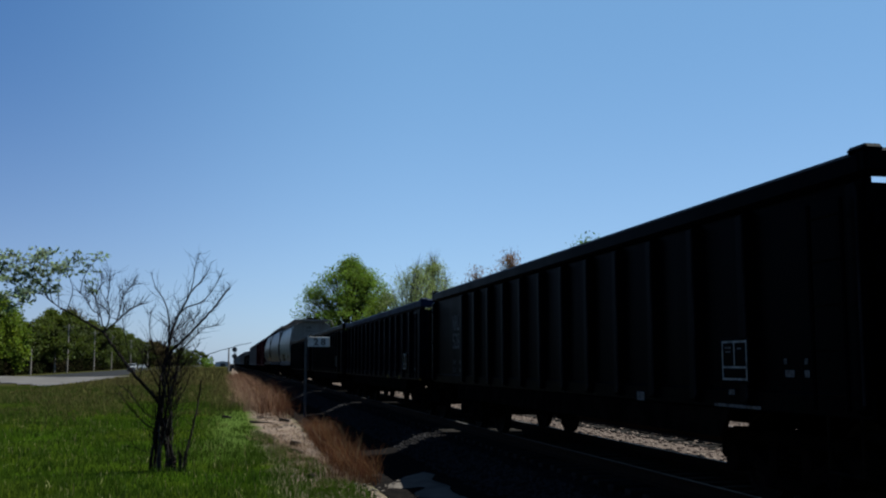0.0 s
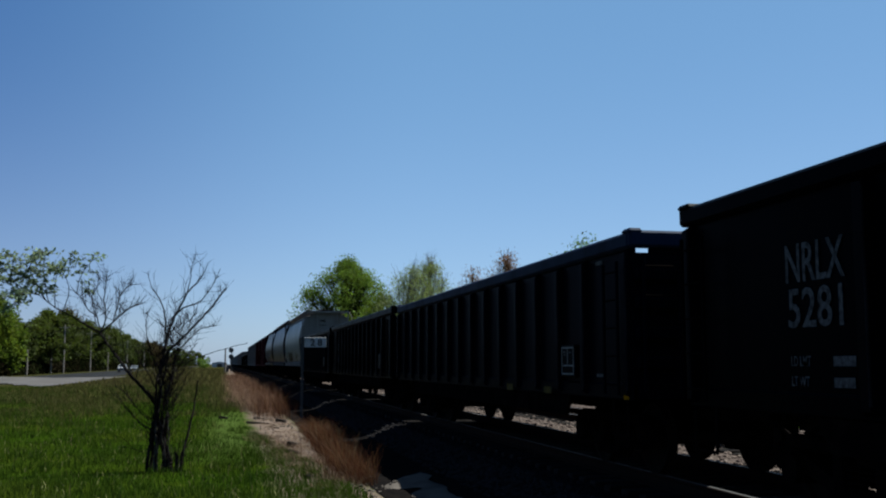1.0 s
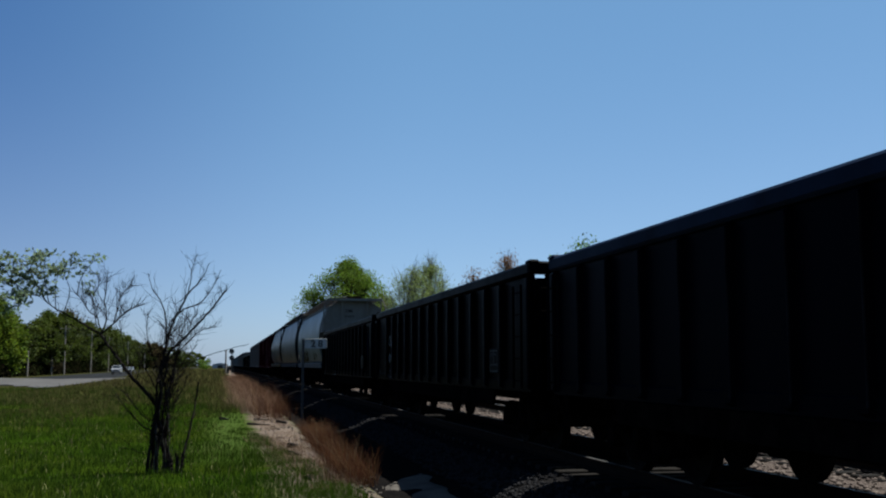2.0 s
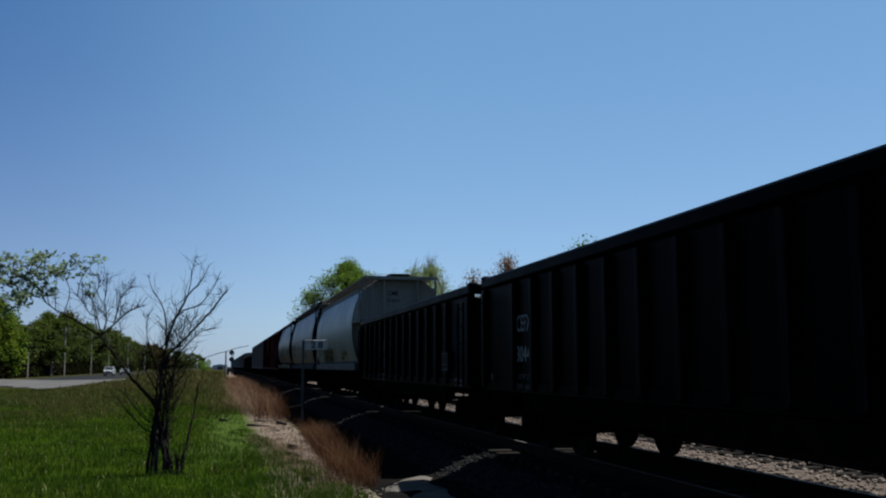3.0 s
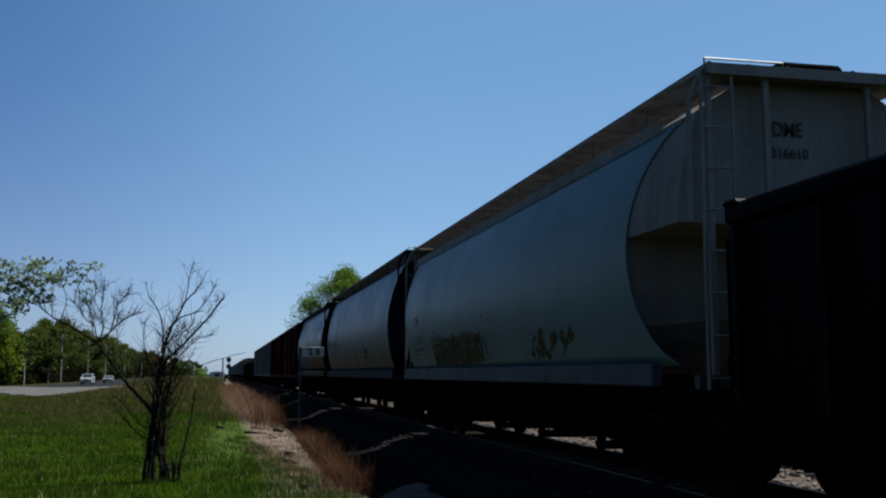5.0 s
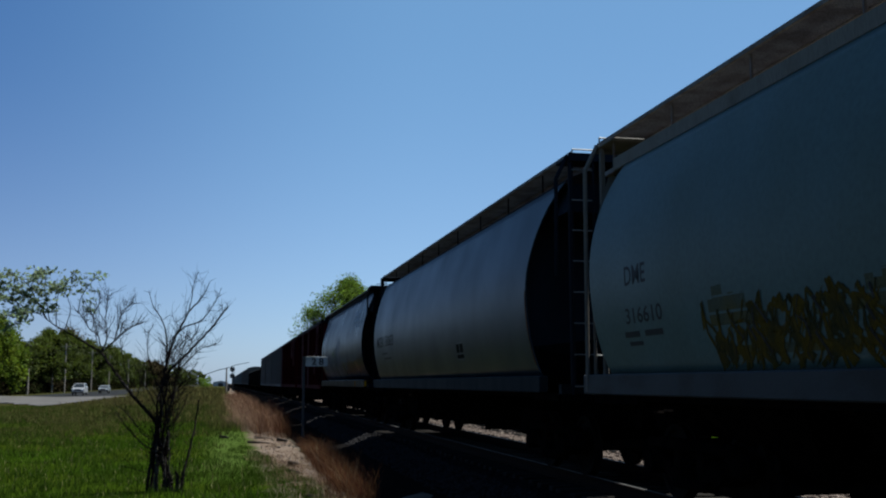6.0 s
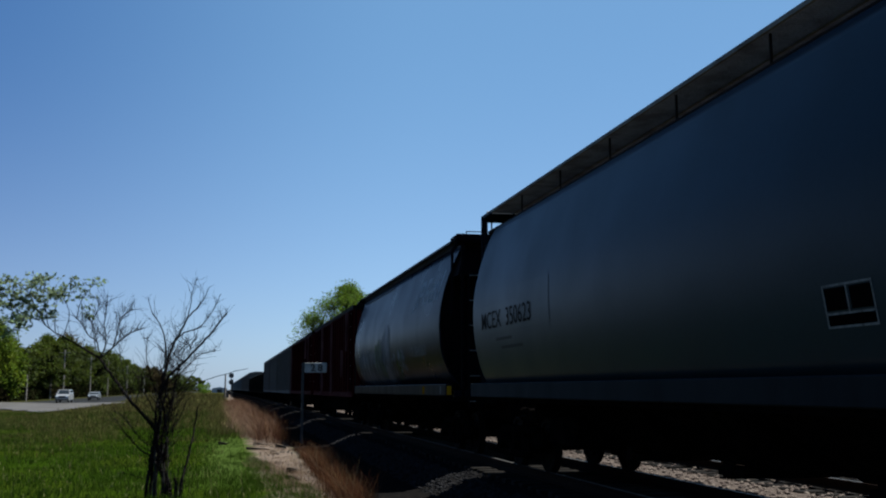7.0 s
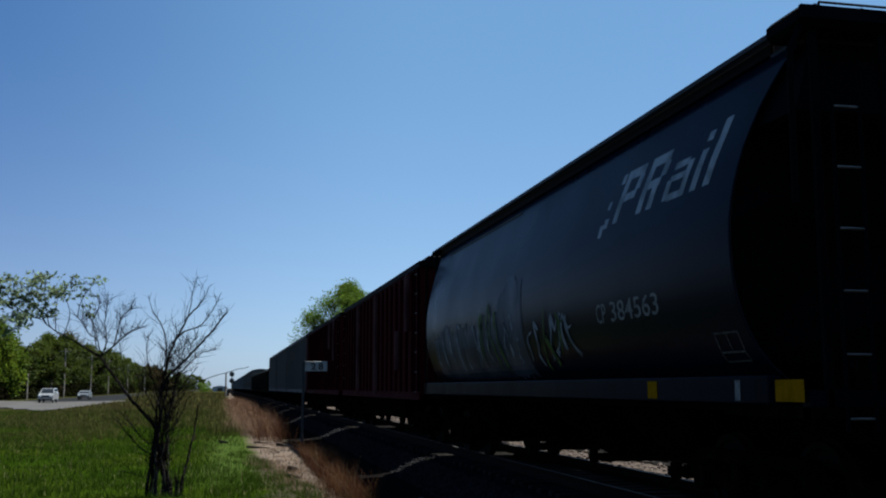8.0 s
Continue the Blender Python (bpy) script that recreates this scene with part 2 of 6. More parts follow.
LEAF_BUD = mat("reddish_bud", (0.152, 0.08, 0.0416), 0.6, 0, 0.3, 0.5, (0.104, 0.068, 0.032), bump=0, island=0.35, translucent=0.4, spec=0.1)
LEAF_BROWN = mat("brown_bud_leaf", (0.062, 0.044, 0.020), 0.7, 0, 0.3, 0.3, (0.040, 0.038, 0.012), bump=0, island=0.4, translucent=0.4, spec=0.05)
LEAF_SHRUB = mat("grey_green_young_leaf", (0.150, 0.185, 0.100), 0.6, 0, 0.3, 0.5, (0.100, 0.132, 0.068), bump=0, island=0.5, translucent=0.55, spec=0.1)
BLADE = mat("grass_blade", (0.0200, 0.0390, 0.0042), 0.7, 0, 0.2, 0.3, (0.0280, 0.0440, 0.0055), bump=0, island=0.16, translucent=0.35, spec=0.0, patch=(0.36, 0.68))
REDGRASS = mat("dry_russet_grass", (0.06895, 0.02917, 0.01379), 0.75, 0, 0.3, 0.9, (0.03448, 0.01379, 0.007426), bump=0, island=0.6, translucent=0.3, spec=0.03)
PINKGRASS = mat("bleached_russet_grass", (0.165, 0.100, 0.068), 0.8, 0, 0.3, 0.6, (0.110, 0.062, 0.040), bump=0, island=0.5, translucent=0.3, spec=0.03)
BROWNGRASS = mat("faded_brown_grass", (0.074, 0.060, 0.021), 0.75, 0, 0.3, 0.4, (0.050, 0.051, 0.0145), bump=0, island=0.5, translucent=0.3, spec=0.03)
DRY = mat("dry_pinkish_stubble", (0.135, 0.092, 0.062), 0.8, 0, 0.3, 1.1, (0.084, 0.054, 0.035), bump=0, island=0.5, translucent=0.25, spec=0.02)
STRAW = mat("pale_straw", (0.1061, 0.07956, 0.04508), 0.8, 0, 0.3, 3, bump=0, island=0.4, translucent=0.2, spec=0.1)
SEED = mat("white_seed_head", (0.20, 0.20, 0.085), 0.8, 0, 0.2, 3, bump=0, spec=0.0, translucent=0.3)
SIGN_WHITE = mat("enamelled_white_board", (0.29, 0.295, 0.295), 0.5, 0, 0.12, 4, (0.1685, 0.1632, 0.1527))
SIGN_BLACK = mat("black_sign_paint", (0.015, 0.015, 0.015), 0.5, 0, 0.2, 5)
POST_GREY = mat("weathered_steel_post", (0.020, 0.022, 0.026), 0.7, 0.1, 0.4, 5)
POLE_WOOD = mat("utility_pole_timber", (0.16, 0.14, 0.12), 0.9, 0, 0.4, 3, (0.10, 0.085, 0.07), stretch=(3, 3, 0.3))
CAR_WHITE = mat("white_vehicle_paint", (0.1638, 0.1638, 0.1693), 0.3, 0, 0.05, 2, bump=0)
CAR_SILVER = mat("silver_vehicle_paint", (0.117, 0.1229, 0.1287), 0.3, 0.3, 0.05, 2, bump=0)
CAR_GLASS = mat("dark_vehicle_glass", (0.015, 0.018, 0.02), 0.08, 0, 0.1, 2, bump=0)
RUBBER = mat("tyre_rubber", (0.02, 0.02, 0.02), 0.85, 0, 0.2, 5)
LAMP_GLASS = mat("headlamp_glass", (0.6, 0.62, 0.64), 0.15, 0, 0.1, 5, bump=0)
SHED_WHITE = mat("white_shed_cladding", (0.35, 0.36, 0.37), 0.6, 0, 0.12, 0.5)


def ground_material():
    """Meadow with a dry dirt margin along the line, browner drifts of seeding grass and a mown strip."""
    m = mat("meadow_soil", (0.013, 0.025, 0.0014), 0.95, 0, 0.4, 0.22, (0.020, 0.029, 0.0022), fine=9, bump=0.6, dist=0.03, spec=0.0)
    n, link = m.node_tree.nodes, m.node_tree.links.new
    b = n["Principled BSDF"]
    green = b.inputs["Base Color"].links[0].from_socket
    geo, sep = n.new("ShaderNodeNewGeometry"), n.new("ShaderNodeSeparateXYZ")
    link(geo.outputs["Position"], sep.inputs[0])
    wob = n.new("ShaderNodeTexNoise")
    wob.inputs["Scale"].default_value, wob.inputs["Detail"].default_value = 0.8, 6
    link(geo.outputs["Position"], wob.inputs["Vector"])

    def band(socket, lo, hi, soft, swing):
        add = n.new("ShaderNodeMath")
        add.operation = "MULTIPLY_ADD"
        link(wob.outputs["Fac"], add.inputs[0])
        add.inputs[1].default_value = swing
        link(socket, add.inputs[2])
        up, down, mul = n.new("ShaderNodeMapRange"), n.new("ShaderNodeMapRange"), n.new("ShaderNodeMath")
        up.inputs["From Min"].default_value, up.inputs["From Max"].default_value = lo + swing / 2 - soft, lo + swing / 2 + soft
        down.inputs["From Min"].default_value, down.inputs["From Max"].default_value = hi + swing / 2 + soft, hi + swing / 2 - soft
        link(add.outputs[0], up.inputs["Value"]), link(add.outputs[0], down.inputs["Value"])
        mul.operation = "MULTIPLY"
        link(up.outputs[0], mul.inputs[0]), link(down.outputs[0], mul.inputs[1])
        return mul.outputs[0]

    def over(below, color, fac):
        mix = n.new("ShaderNodeMix")
        mix.data_type = "RGBA"
        link(fac, mix.inputs["Factor"])
        link(below, mix.inputs["A"])
        mix.inputs["B"].default_value = (*color, 1)
        return mix.outputs["Result"]

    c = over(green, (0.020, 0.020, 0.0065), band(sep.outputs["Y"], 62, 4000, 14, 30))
    both = n.new("ShaderNodeMath")
    both.operation = "MULTIPLY"
    link(band(sep.outputs["X"], -0.4, 0.9, 0.4, 1.2), both.inputs[0]), link(band(sep.outputs["Y"], 25, 46, 3, 8), both.inputs[1])
    c = over(c, (0.032, 0.049, 0.010), both.outputs[0])
    c = over(c, (0.088, 0.067, 0.053), band(sep.outputs["X"], 1.0, 2.6, 0.22, 1.0))
    link(c, b.inputs["Base Color"])
    return m


MEADOW = ground_material()


# ---------------------------------------------------------------- mesh tools
def link_mesh(name, me, parent=None, label="", at=None):
    ob = new(name, me)
    if parent:
        ob.parent = parent
    if at:
        ob.location = at
    if label:
        ob["label"] = label
    return ob


def finish(name, bm, material, smooth=False):
    me = bpy.data.meshes.new(name)
    bmesh.ops.recalc_face_normals(bm, faces=bm.faces[:])
    bm.to_mesh(me)
    bm.free()
    me.materials.append(material)
    if smooth:
        me.polygons.foreach_set("use_smooth", [True] * len(me.polygons))
    return me


def part(name, bm, material, parent=None, label="", smooth=False, at=None):
    return link_mesh(name, finish(name, bm, material, smooth), parent, label, at)


def raw(name, verts, faces, material, parent=None, label=""):
    me = bpy.data.meshes.new(name)
    me.from_pydata(verts, [], faces)
    me.materials.append(material)
    return link_mesh(name, me, parent, label)


def box(bm, x0, x1, y0, y1, z0, z1, bevel=0.0):
    v = bmesh.ops.create_cube(bm, size=1)["verts"]
    for p in v:
        p.co = Vector(((x0 + x1) / 2 + p.co.x * (x1 - x0), (y0 + y1) / 2 + p.co.y * (y1 - y0), (z0 + z1) / 2 + p.co.z * (z1 - z0)))
    if bevel:
        bmesh.ops.bevel(bm, geom=list({e for p in v for e in p.link_edges}), offset=bevel, segments=1, affect="EDGES")
    return bm


def boxes(*rows, bevel=0.0):
    bm = bmesh.new()
    for r in rows:
        box(bm, *r, bevel=bevel)
    return bm


def ring(bm, a, b, r0, r1, n=8, cap=True):
    """A tapered round bar from a to b."""
    a, b = Vector(a), Vector(b)
    q = (b - a).to_track_quat("Z", "Y")
    loops = []
    for c, r in ((a, r0), (b, r1)):
        loops.append([bm.verts.new(c + q @ Vector((r * math.cos(2 * math.pi * i / n), r * math.sin(2 * math.pi * i / n), 0))) for i in range(n)])
    for i in range(n):
        bm.faces.new((loops[0][i], loops[0][(i + 1) % n], loops[1][(i + 1) % n], loops[1][i]))
    if cap:
        bm.faces.new(loops[0][::-1]), bm.faces.new(loops[1])
    return bm


def bars(rows, n=6):
    bm = bmesh.new()
    for a, b, r in rows:
        ring(bm, a, b, r, r, n)
    return bm


def prism(bm, outline, y0, y1):
    """A closed outline of (x, z) drawn out along y."""
    a = [bm.verts.new((x, y0, z)) for x, z in outline]
    b = [bm.verts.new((x, y1, z)) for x, z in outline]
    k = len(outline)
    for i in range(k):
        bm.faces.new((a[i], a[(i + 1) % k], b[(i + 1) % k], b[i]))
    bm.faces.new(a[::-1]), bm.faces.new(b)
    return bm


def lathe(bm, profile, n=28):
    """Profile of (radius, x) turned round the x axis."""
    rows = [[bm.verts.new((x, r * math.cos(2 * math.pi * i / n), r * math.sin(2 * math.pi * i / n))) for i in range(n)] for r, x in profile]
    for p, q in zip(rows, rows[1:]):
        for i in range(n):
            bm.faces.new((p[i], p[(i + 1) % n], q[(i + 1) % n], q[i]))
    bm.faces.new(rows[0][::-1]), bm.faces.new(rows[-1])
    return bm


def thing(name, label, category, group="", kind="", at=(0, 0, 0)):
    ob = new(name)
    ob.empty_display_size = 0.3
    ob.location = at
    return tagged(ob, label, category, group, kind)


def letters(text, high, wide, bold=0.012):
    """Bmesh of text in the u-v plane, scaled to the given height and width, from its lower left corner."""
    cu = bpy.data.curves.new("letters", "FONT")
    cu.body = text
    cu.resolution_u = 3
    cu.offset = bold
    ob = bpy.data.objects.new("letters", cu)
    me = bpy.data.meshes.new_from_object(ob)
    bm = bmesh.new()
    bm.from_mesh(me)
    bpy.data.objects.remove(ob), bpy.data.meshes.remove(me)
    lo = [min(v.co[i] for v in bm.verts) for i in (0, 1)]
    hi = [max(v.co[i] for v in bm.verts) for i in (0, 1)]
    for v in bm.verts:
        v.co = Vector(((v.co.x - lo[0]) / (hi[0] - lo[0]) * wide, (v.co.y - lo[1]) / (hi[1] - lo[1]) * high, 0))
    return bm


def on_side(bm, face, y_left, z_low, lift=0.006, slant=0.0, strips=0.0):
    """Lay a u-v bmesh on the near side of a car: face(z) is the half width there; u runs towards -y."""
    if strips:
        top = max(v.co.y for v in bm.verts)
        k = strips
        while k < top:
            bmesh.ops.bisect_plane(bm, geom=bm.verts[:] + bm.edges[:] + bm.faces[:], plane_co=(0, k, 0), plane_no=(0, 1, 0))
            k += strips
    for v in bm.verts:
        u, w = v.co.x + slant * v.co.y, v.co.y
        z = z_low + w
        v.co = Vector((-face(z) - lift, y_left - u, z))
    return bm


def on_end(bm, x, y, z):
    """Lay a u-v bmesh on an end wall that faces -y."""
    for v in bm.verts:
        v.co = Vector((x + v.co.x, y, z + v.co.y))
    return bm


def patch_bars(rows):
    """Rectangles (u0, u1, v0, v1) in the u-v plane: writing too small to read."""
    bm = bmesh.new()
    for u0, u1, v0, v1 in rows:
        bm.faces.new([bm.verts.new((u, v, 0)) for u, v in ((u0, v0), (u1, v0), (u1, v1), (u0, v1))])
    return bm


def placard(w=0.42, h=0.36, t=0.035):
    """Outlined two-part stencil panel."""
    m = h * 0.30
    return patch_bars([(0, w, 0, t), (0, w, h - t, h), (0, t, t, h - t), (w - t, w, t, h - t), (t, w - t, m, m + t), (w * 0.48, w * 0.48 + t, m + t, h - t)])


# ---------------------------------------------------------------- rolling stock
TRACK_X = 6.31
SPEED = 13.55
WHEEL_R = 0.457
GAUGE = 0.7175
train = []          # (car, position of its middle along the line at the start)
spinning = []       # wheelsets that turn


def wheelset_mesh():
    bm = bmesh.new()
    for s in (-1, 1):
        prof = [(0.09, -0.07), (0.14, -0.06), (0.16, -0.02), (WHEEL_R - 0.09, -0.015), (WHEEL_R - 0.06, -0.055), (WHEEL_R, -0.055),
                (WHEEL_R - 0.004, 0.03), (WHEEL_R + 0.025, 0.045), (WHEEL_R + 0.02, 0.075), (WHEEL_R - 0.06, 0.075), (WHEEL_R - 0.09, 0.03), (0.16, 0.035), (0.13, 0.08), (0.09, 0.085)]
        sub = bmesh.new()
        lathe(sub, prof, 30)
        for v in sub.verts:
            v.co.x = s * (-(v.co.x) + GAUGE + 0.02)
        me = bpy.data.meshes.new("w")
        sub.to_mesh(me), sub.free()
        bm.from_mesh(me)
        bpy.data.meshes.remove(me)
        for k in range(3):      # lightening marks on the web
            a = k * 2.094
            box(bm, s * GAUGE - 0.055, s * GAUGE + 0.055, 0.27 * math.cos(a) - 0.03, 0.27 * math.cos(a) + 0.03, 0.27 * math.sin(a) - 0.03, 0.27 * math.sin(a) + 0.03)
    ring(bm, (-1.0, 0, 0), (1.0, 0, 0), 0.085, 0.085, 14)
    return finish("wheelset", bm, WHEEL, False)


def side_frame_mesh():
    """Cast three-piece truck side frame with pedestal ends, window and spring nest."""
    bm = bmesh.new()
    x0, x1 = -0.09, 0.09
    box(bm, x0, x1, -1.12, 1.12, 0.62, 0.76, 0.03)
    for s in (-1, 1):
        box(bm, x0, x1, s * 1.15 - 0.2, s * 1.15 + 0.2, 0.40, 0.68, 0.05)
        a = bmesh.ops.create_cube(bm, size=1)["verts"]
        for p in a:
            p.co = Vector((p.co.x * 0.16, s * (0.62 + p.co.y * 0.85), 0.44 + p.co.z * 0.15 - p.co.y * -0.30))
        box(bm, x0, x1, s * 0.3 - 0.07, s * 0.3 + 0.07, 0.3, 0.7, 0.02)
        ring(bm, (-0.19, s * 0.89, WHEEL_R), (0.1, s * 0.89, WHEEL_R), 0.14, 0.14, 12)
    box(bm, x0 - 0.02, x1 + 0.02, -0.42, 0.42, 0.20, 0.33, 0.03)
    for k in (-0.16, 0, 0.16):
        for j in range(4):
            ring(bm, (0, k, 0.335 + j * 0.055), (0, k, 0.36 + j * 0.055), 0.065, 0.065, 8)
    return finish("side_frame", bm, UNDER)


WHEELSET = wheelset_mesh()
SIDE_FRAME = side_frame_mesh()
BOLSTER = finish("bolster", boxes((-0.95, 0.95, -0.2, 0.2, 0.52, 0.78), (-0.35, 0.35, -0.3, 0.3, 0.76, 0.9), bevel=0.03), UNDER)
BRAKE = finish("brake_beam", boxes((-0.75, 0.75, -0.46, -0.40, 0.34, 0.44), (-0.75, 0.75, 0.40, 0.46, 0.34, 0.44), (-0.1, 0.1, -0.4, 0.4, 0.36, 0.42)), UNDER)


def truck(car, y, turns=True):
    tr = link_mesh("truck", BOLSTER, car, at=(0, y, 0))
    for s in (-1, 1):
        link_mesh("side_frame", SIDE_FRAME, tr, at=(s * 0.98, 0, 0))
    link_mesh("brake_beam", BRAKE, tr)
    for s in (-1, 1):
        w = link_mesh("wheelset", WHEELSET, tr, "steel wheelset with worn treads", at=(0, s * 0.889, WHEEL_R))
        if turns:
            spinning.append(w)


def coupler(car, y, way):
    bm = boxes((-0.09, 0.09, y, y + way * 0.62, 0.80, 0.98), (-0.17, 0.15, y + way * 0.55, y + way * 0.88, 0.74, 1.02), bevel=0.03)
    ring(bm, (0.25, y, 0.72), (0.3, y + way * 0.5, 0.48), 0.03, 0.03, 6)
    part("coupler", bm, UNDER, car, "rusty knuckle coupler with air hose")


def ladder(car, x, y0, y1, z0, z1, count, material, rung_material, name="ladder", across=None):
    """Uprights with bright rungs. Along the side (y0..y1) or, with across, over the car's end (x..across at y0)."""
    rows, rungs = [], []
    a = (x, y0) if across is None else (x, y0)
    b = (x, y1) if across is None else (across, y0)
    for px, py in (a, b):
        rows.append(((px, py, z0), (px, py, z1), 0.022))
    lad = part(name, bars(rows), material, car)
    for i in range(count):
        z = z0 + 0.12 + (z1 - z0 - 0.24) * i / max(count - 1, 1)
        part("rung", bars([((*a, z), (*b, z), 0.011)]), rung_material, lad)


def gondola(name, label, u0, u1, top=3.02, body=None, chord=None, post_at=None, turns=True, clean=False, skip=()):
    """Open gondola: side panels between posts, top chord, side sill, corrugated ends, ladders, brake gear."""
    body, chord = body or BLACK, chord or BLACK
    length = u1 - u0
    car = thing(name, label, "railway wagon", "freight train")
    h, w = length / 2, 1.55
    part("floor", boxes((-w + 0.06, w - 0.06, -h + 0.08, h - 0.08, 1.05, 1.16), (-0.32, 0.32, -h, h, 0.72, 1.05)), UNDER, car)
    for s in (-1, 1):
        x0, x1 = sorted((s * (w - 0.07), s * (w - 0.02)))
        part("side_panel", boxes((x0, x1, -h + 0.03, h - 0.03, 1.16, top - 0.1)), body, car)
        c0, c1 = sorted((s * (w - 0.09), s * (w + 0.06)))
        part("top_chord", boxes((c0, c1, -h - 0.02, h + 0.02, top - 0.20, top), bevel=0.035), chord, car)
        x0, x1 = sorted((s * (w - 0.05), s * w))
        part("side_sill", boxes((x0 - 0.015, x1 + 0.015, -h, h, 0.98, 1.18), bevel=0.02), body, car)
        if not clean:
            bm = bmesh.new()
            lo = [(-h + 2.3, 0.98), (-h + 2.5, 0.70), (h - 2.5, 0.70), (h - 2.3, 0.98)]
            a = [bm.verts.new((x0, y, z)) for y, z in lo]
            b = [bm.verts.new((x1, y, z)) for y, z in lo]
            for k in range(4):
                bm.faces.new((a[k], a[(k + 1) % 4], b[(k + 1) % 4], b[k]))
            bm.faces.new(a), bm.faces.new(b)
            part("belly_sill", bm, UNDER, car)
    rib = bmesh.new()
    prism(rib, [(0.025, 1.0), (-0.075, 1.06), (-0.075, top - 0.25), (0.025, top - 0.19)], -0.06, 0.06)
    rib_near = finish("side_post", rib, BLACK_POST if body is BLACK else body)
    rib = bmesh.new()
    prism(rib, [(-0.025, 1.0), (0.075, 1.06), (0.075, top - 0.25), (-0.025, top - 0.19)], -0.07, 0.07)
    rib_far = finish("side_post", rib, body)
    # thin pale strip on each near post, a painted edge highlight
    worn = finish("skylit_edge", boxes((-0.079, -0.06, -0.064, -0.051, 1.1, top - 0.28)), EDGE)
    first = ((post_at or u0 + 1.6) - (u0 + u1) / 2 + h - 1.15) % 1.06 - h + 1.15
    posts = [-h + 0.1] + [first + 1.06 * i for i in range(int((h - 1.1 - first) / 1.06) + 1)] + [h - 0.1]
    for y in posts:
        if any(abs(y + (u0 + u1) / 2 - k) < 0.3 for k in skip):
            continue
        post = link_mesh("side_post", rib_near, car, at=(-w, y, 0))
        if not clean:
            link_mesh("skylit_edge", worn, post)
        if not clean:
            link_mesh("side_post", rib_far, car, at=(w, y, 0))
    for s in (-1, 1):
        y = s * h
        y0, y1 = sorted((y, y - s * 0.06))
        end = part("end_panel", boxes((-w, w, y0, y1, 1.0, top - 0.25), (-w + 0.24, w, y0, y1, top - 0.26, top - 0.12)), body, car)
        for k in range(4):
            z = 1.35 + k * (top - 1.6) / 4
            e0, e1 = sorted((y, y + s * 0.09))
            part("end_rib", boxes((-w + 0.02, w - 0.02, e0, e1, z, z + 0.16), bevel=0.03), body, end)
        e0, e1 = sorted((y - s * 0.1, y + s * 0.08))
        part("end_cap", boxes((-w - 0.05, w + 0.05, e0, e1, top - 0.19, top + 0.015), bevel=0.03), chord, car)
        if not clean:
            part("corner_cap", boxes((-w - 0.065, -w + 0.12, *sorted((y - s * 0.16, y + s * 0.09)), top - 0.03, top + 0.04), bevel=0.03), chord, car)
            ladder(car, -w - 0.13, y - s * 0.15, y - s * 0.6, 1.05, top - 0.35, 5, body, UNDER)
            ladder(car, -w + 0.1, y + s * 0.13, 0, 1.05, top - 0.3, 5, body, UNDER, "end_ladder", -w + 0.55)
            part("sill_step", bars([((-w - 0.02, y - s * 0.15, 1.0), (-w - 0.02, y - s * 0.15, 0.55), 0.018), ((-w - 0.02, y - s * 0.6, 1.0), (-w - 0.02, y - s * 0.6, 0.55), 0.018),
                                    ((-w - 0.02, y - s * 0.15, 0.55), (-w - 0.02, y - s * 0.6, 0.55), 0.018)]), UNDER, car)
        coupler(car, y, s)
        truck(car, s * (h - 2.1), turns)
    if not clean:
        part("brake_reservoir", ring(bmesh.new(), (-0.9, 1.0, 0.78), (-0.9, 2.3, 0.78), 0.2, 0.2, 14), UNDER, car)
        part("brake_rod", bars([((-0.5, -h + 3, 0.62), (-0.5, h - 3, 0.62), 0.025), ((0.4, -h + 3, 0.7), (0.4, h - 3, 0.7), 0.025)]), UNDER, car)
        for i in range(6):
            y = -h + 4 + i * (length - 8) / 5
            part("cross_bearer", boxes((-w + 0.1, w - 0.1, y - 0.06, y + 0.06, 0.85, 1.06)), UNDER, car)
        wheel = bmesh.new()
        for i in range(16):
            a, b = i * math.pi / 8, (i + 1) * math.pi / 8
            ring(wheel, (0.75 + 0.28 * math.cos(a), -h - 0.16, 2.35 + 0.28 * math.sin(a)), (0.75 + 0.28 * math.cos(b), -h - 0.16, 2.35 + 0.28 * math.sin(b)), 0.018, 0.018, 5)
        for i in range(4):
            a = i * math.pi / 2
            ring(wheel, (0.75, -h - 0.14, 2.35), (0.75 + 0.28 * math.cos(a), -h - 0.16, 2.35 + 0.28 * math.sin(a)), 0.012, 0.012, 5)
        part("brake_wheel", wheel, UNDER, car)
    train.append((car, (u0 + u1) / 2))
    return car


def curve_width(z, knots):
    """Half width of a body at height z, smooth through its knots of (z, half width)."""
    z = min(max(z, knots[0][0]), knots[-1][0])
    for (z0, w0), (z1, w1) in zip(knots, knots[1:]):
        if z <= z1:
            break
    i = knots.index((z0, w0))
    wa = knots[max(i - 1, 0)][1]
    wb = knots[min(i + 2, len(knots) - 1)][1]
    t = (z - z0) / (z1 - z0)
    m0, m1 = (w1 - wa) / 2, (wb - w0) / 2
    if i == 0:
        m0 = w1 - w0
    if i + 2 >= len(knots):
        m1 = w1 - w0
    return (2 * t**3 - 3 * t**2 + 1) * w0 + (t**3 - 2 * t**2 + t) * m0 + (-2 * t**3 + 3 * t**2) * w1 + (t**3 - t**2) * m1


TEAR = [(1.50, 1.41), (1.8, 1.49), (2.2, 1.56), (2.7, 1.60), (3.2, 1.585), (3.7, 1.50), (4.25, 1.33)]
TEAR_TALL = TEAR[:-1] + [(4.05, 1.41), (4.50, 1.27)]
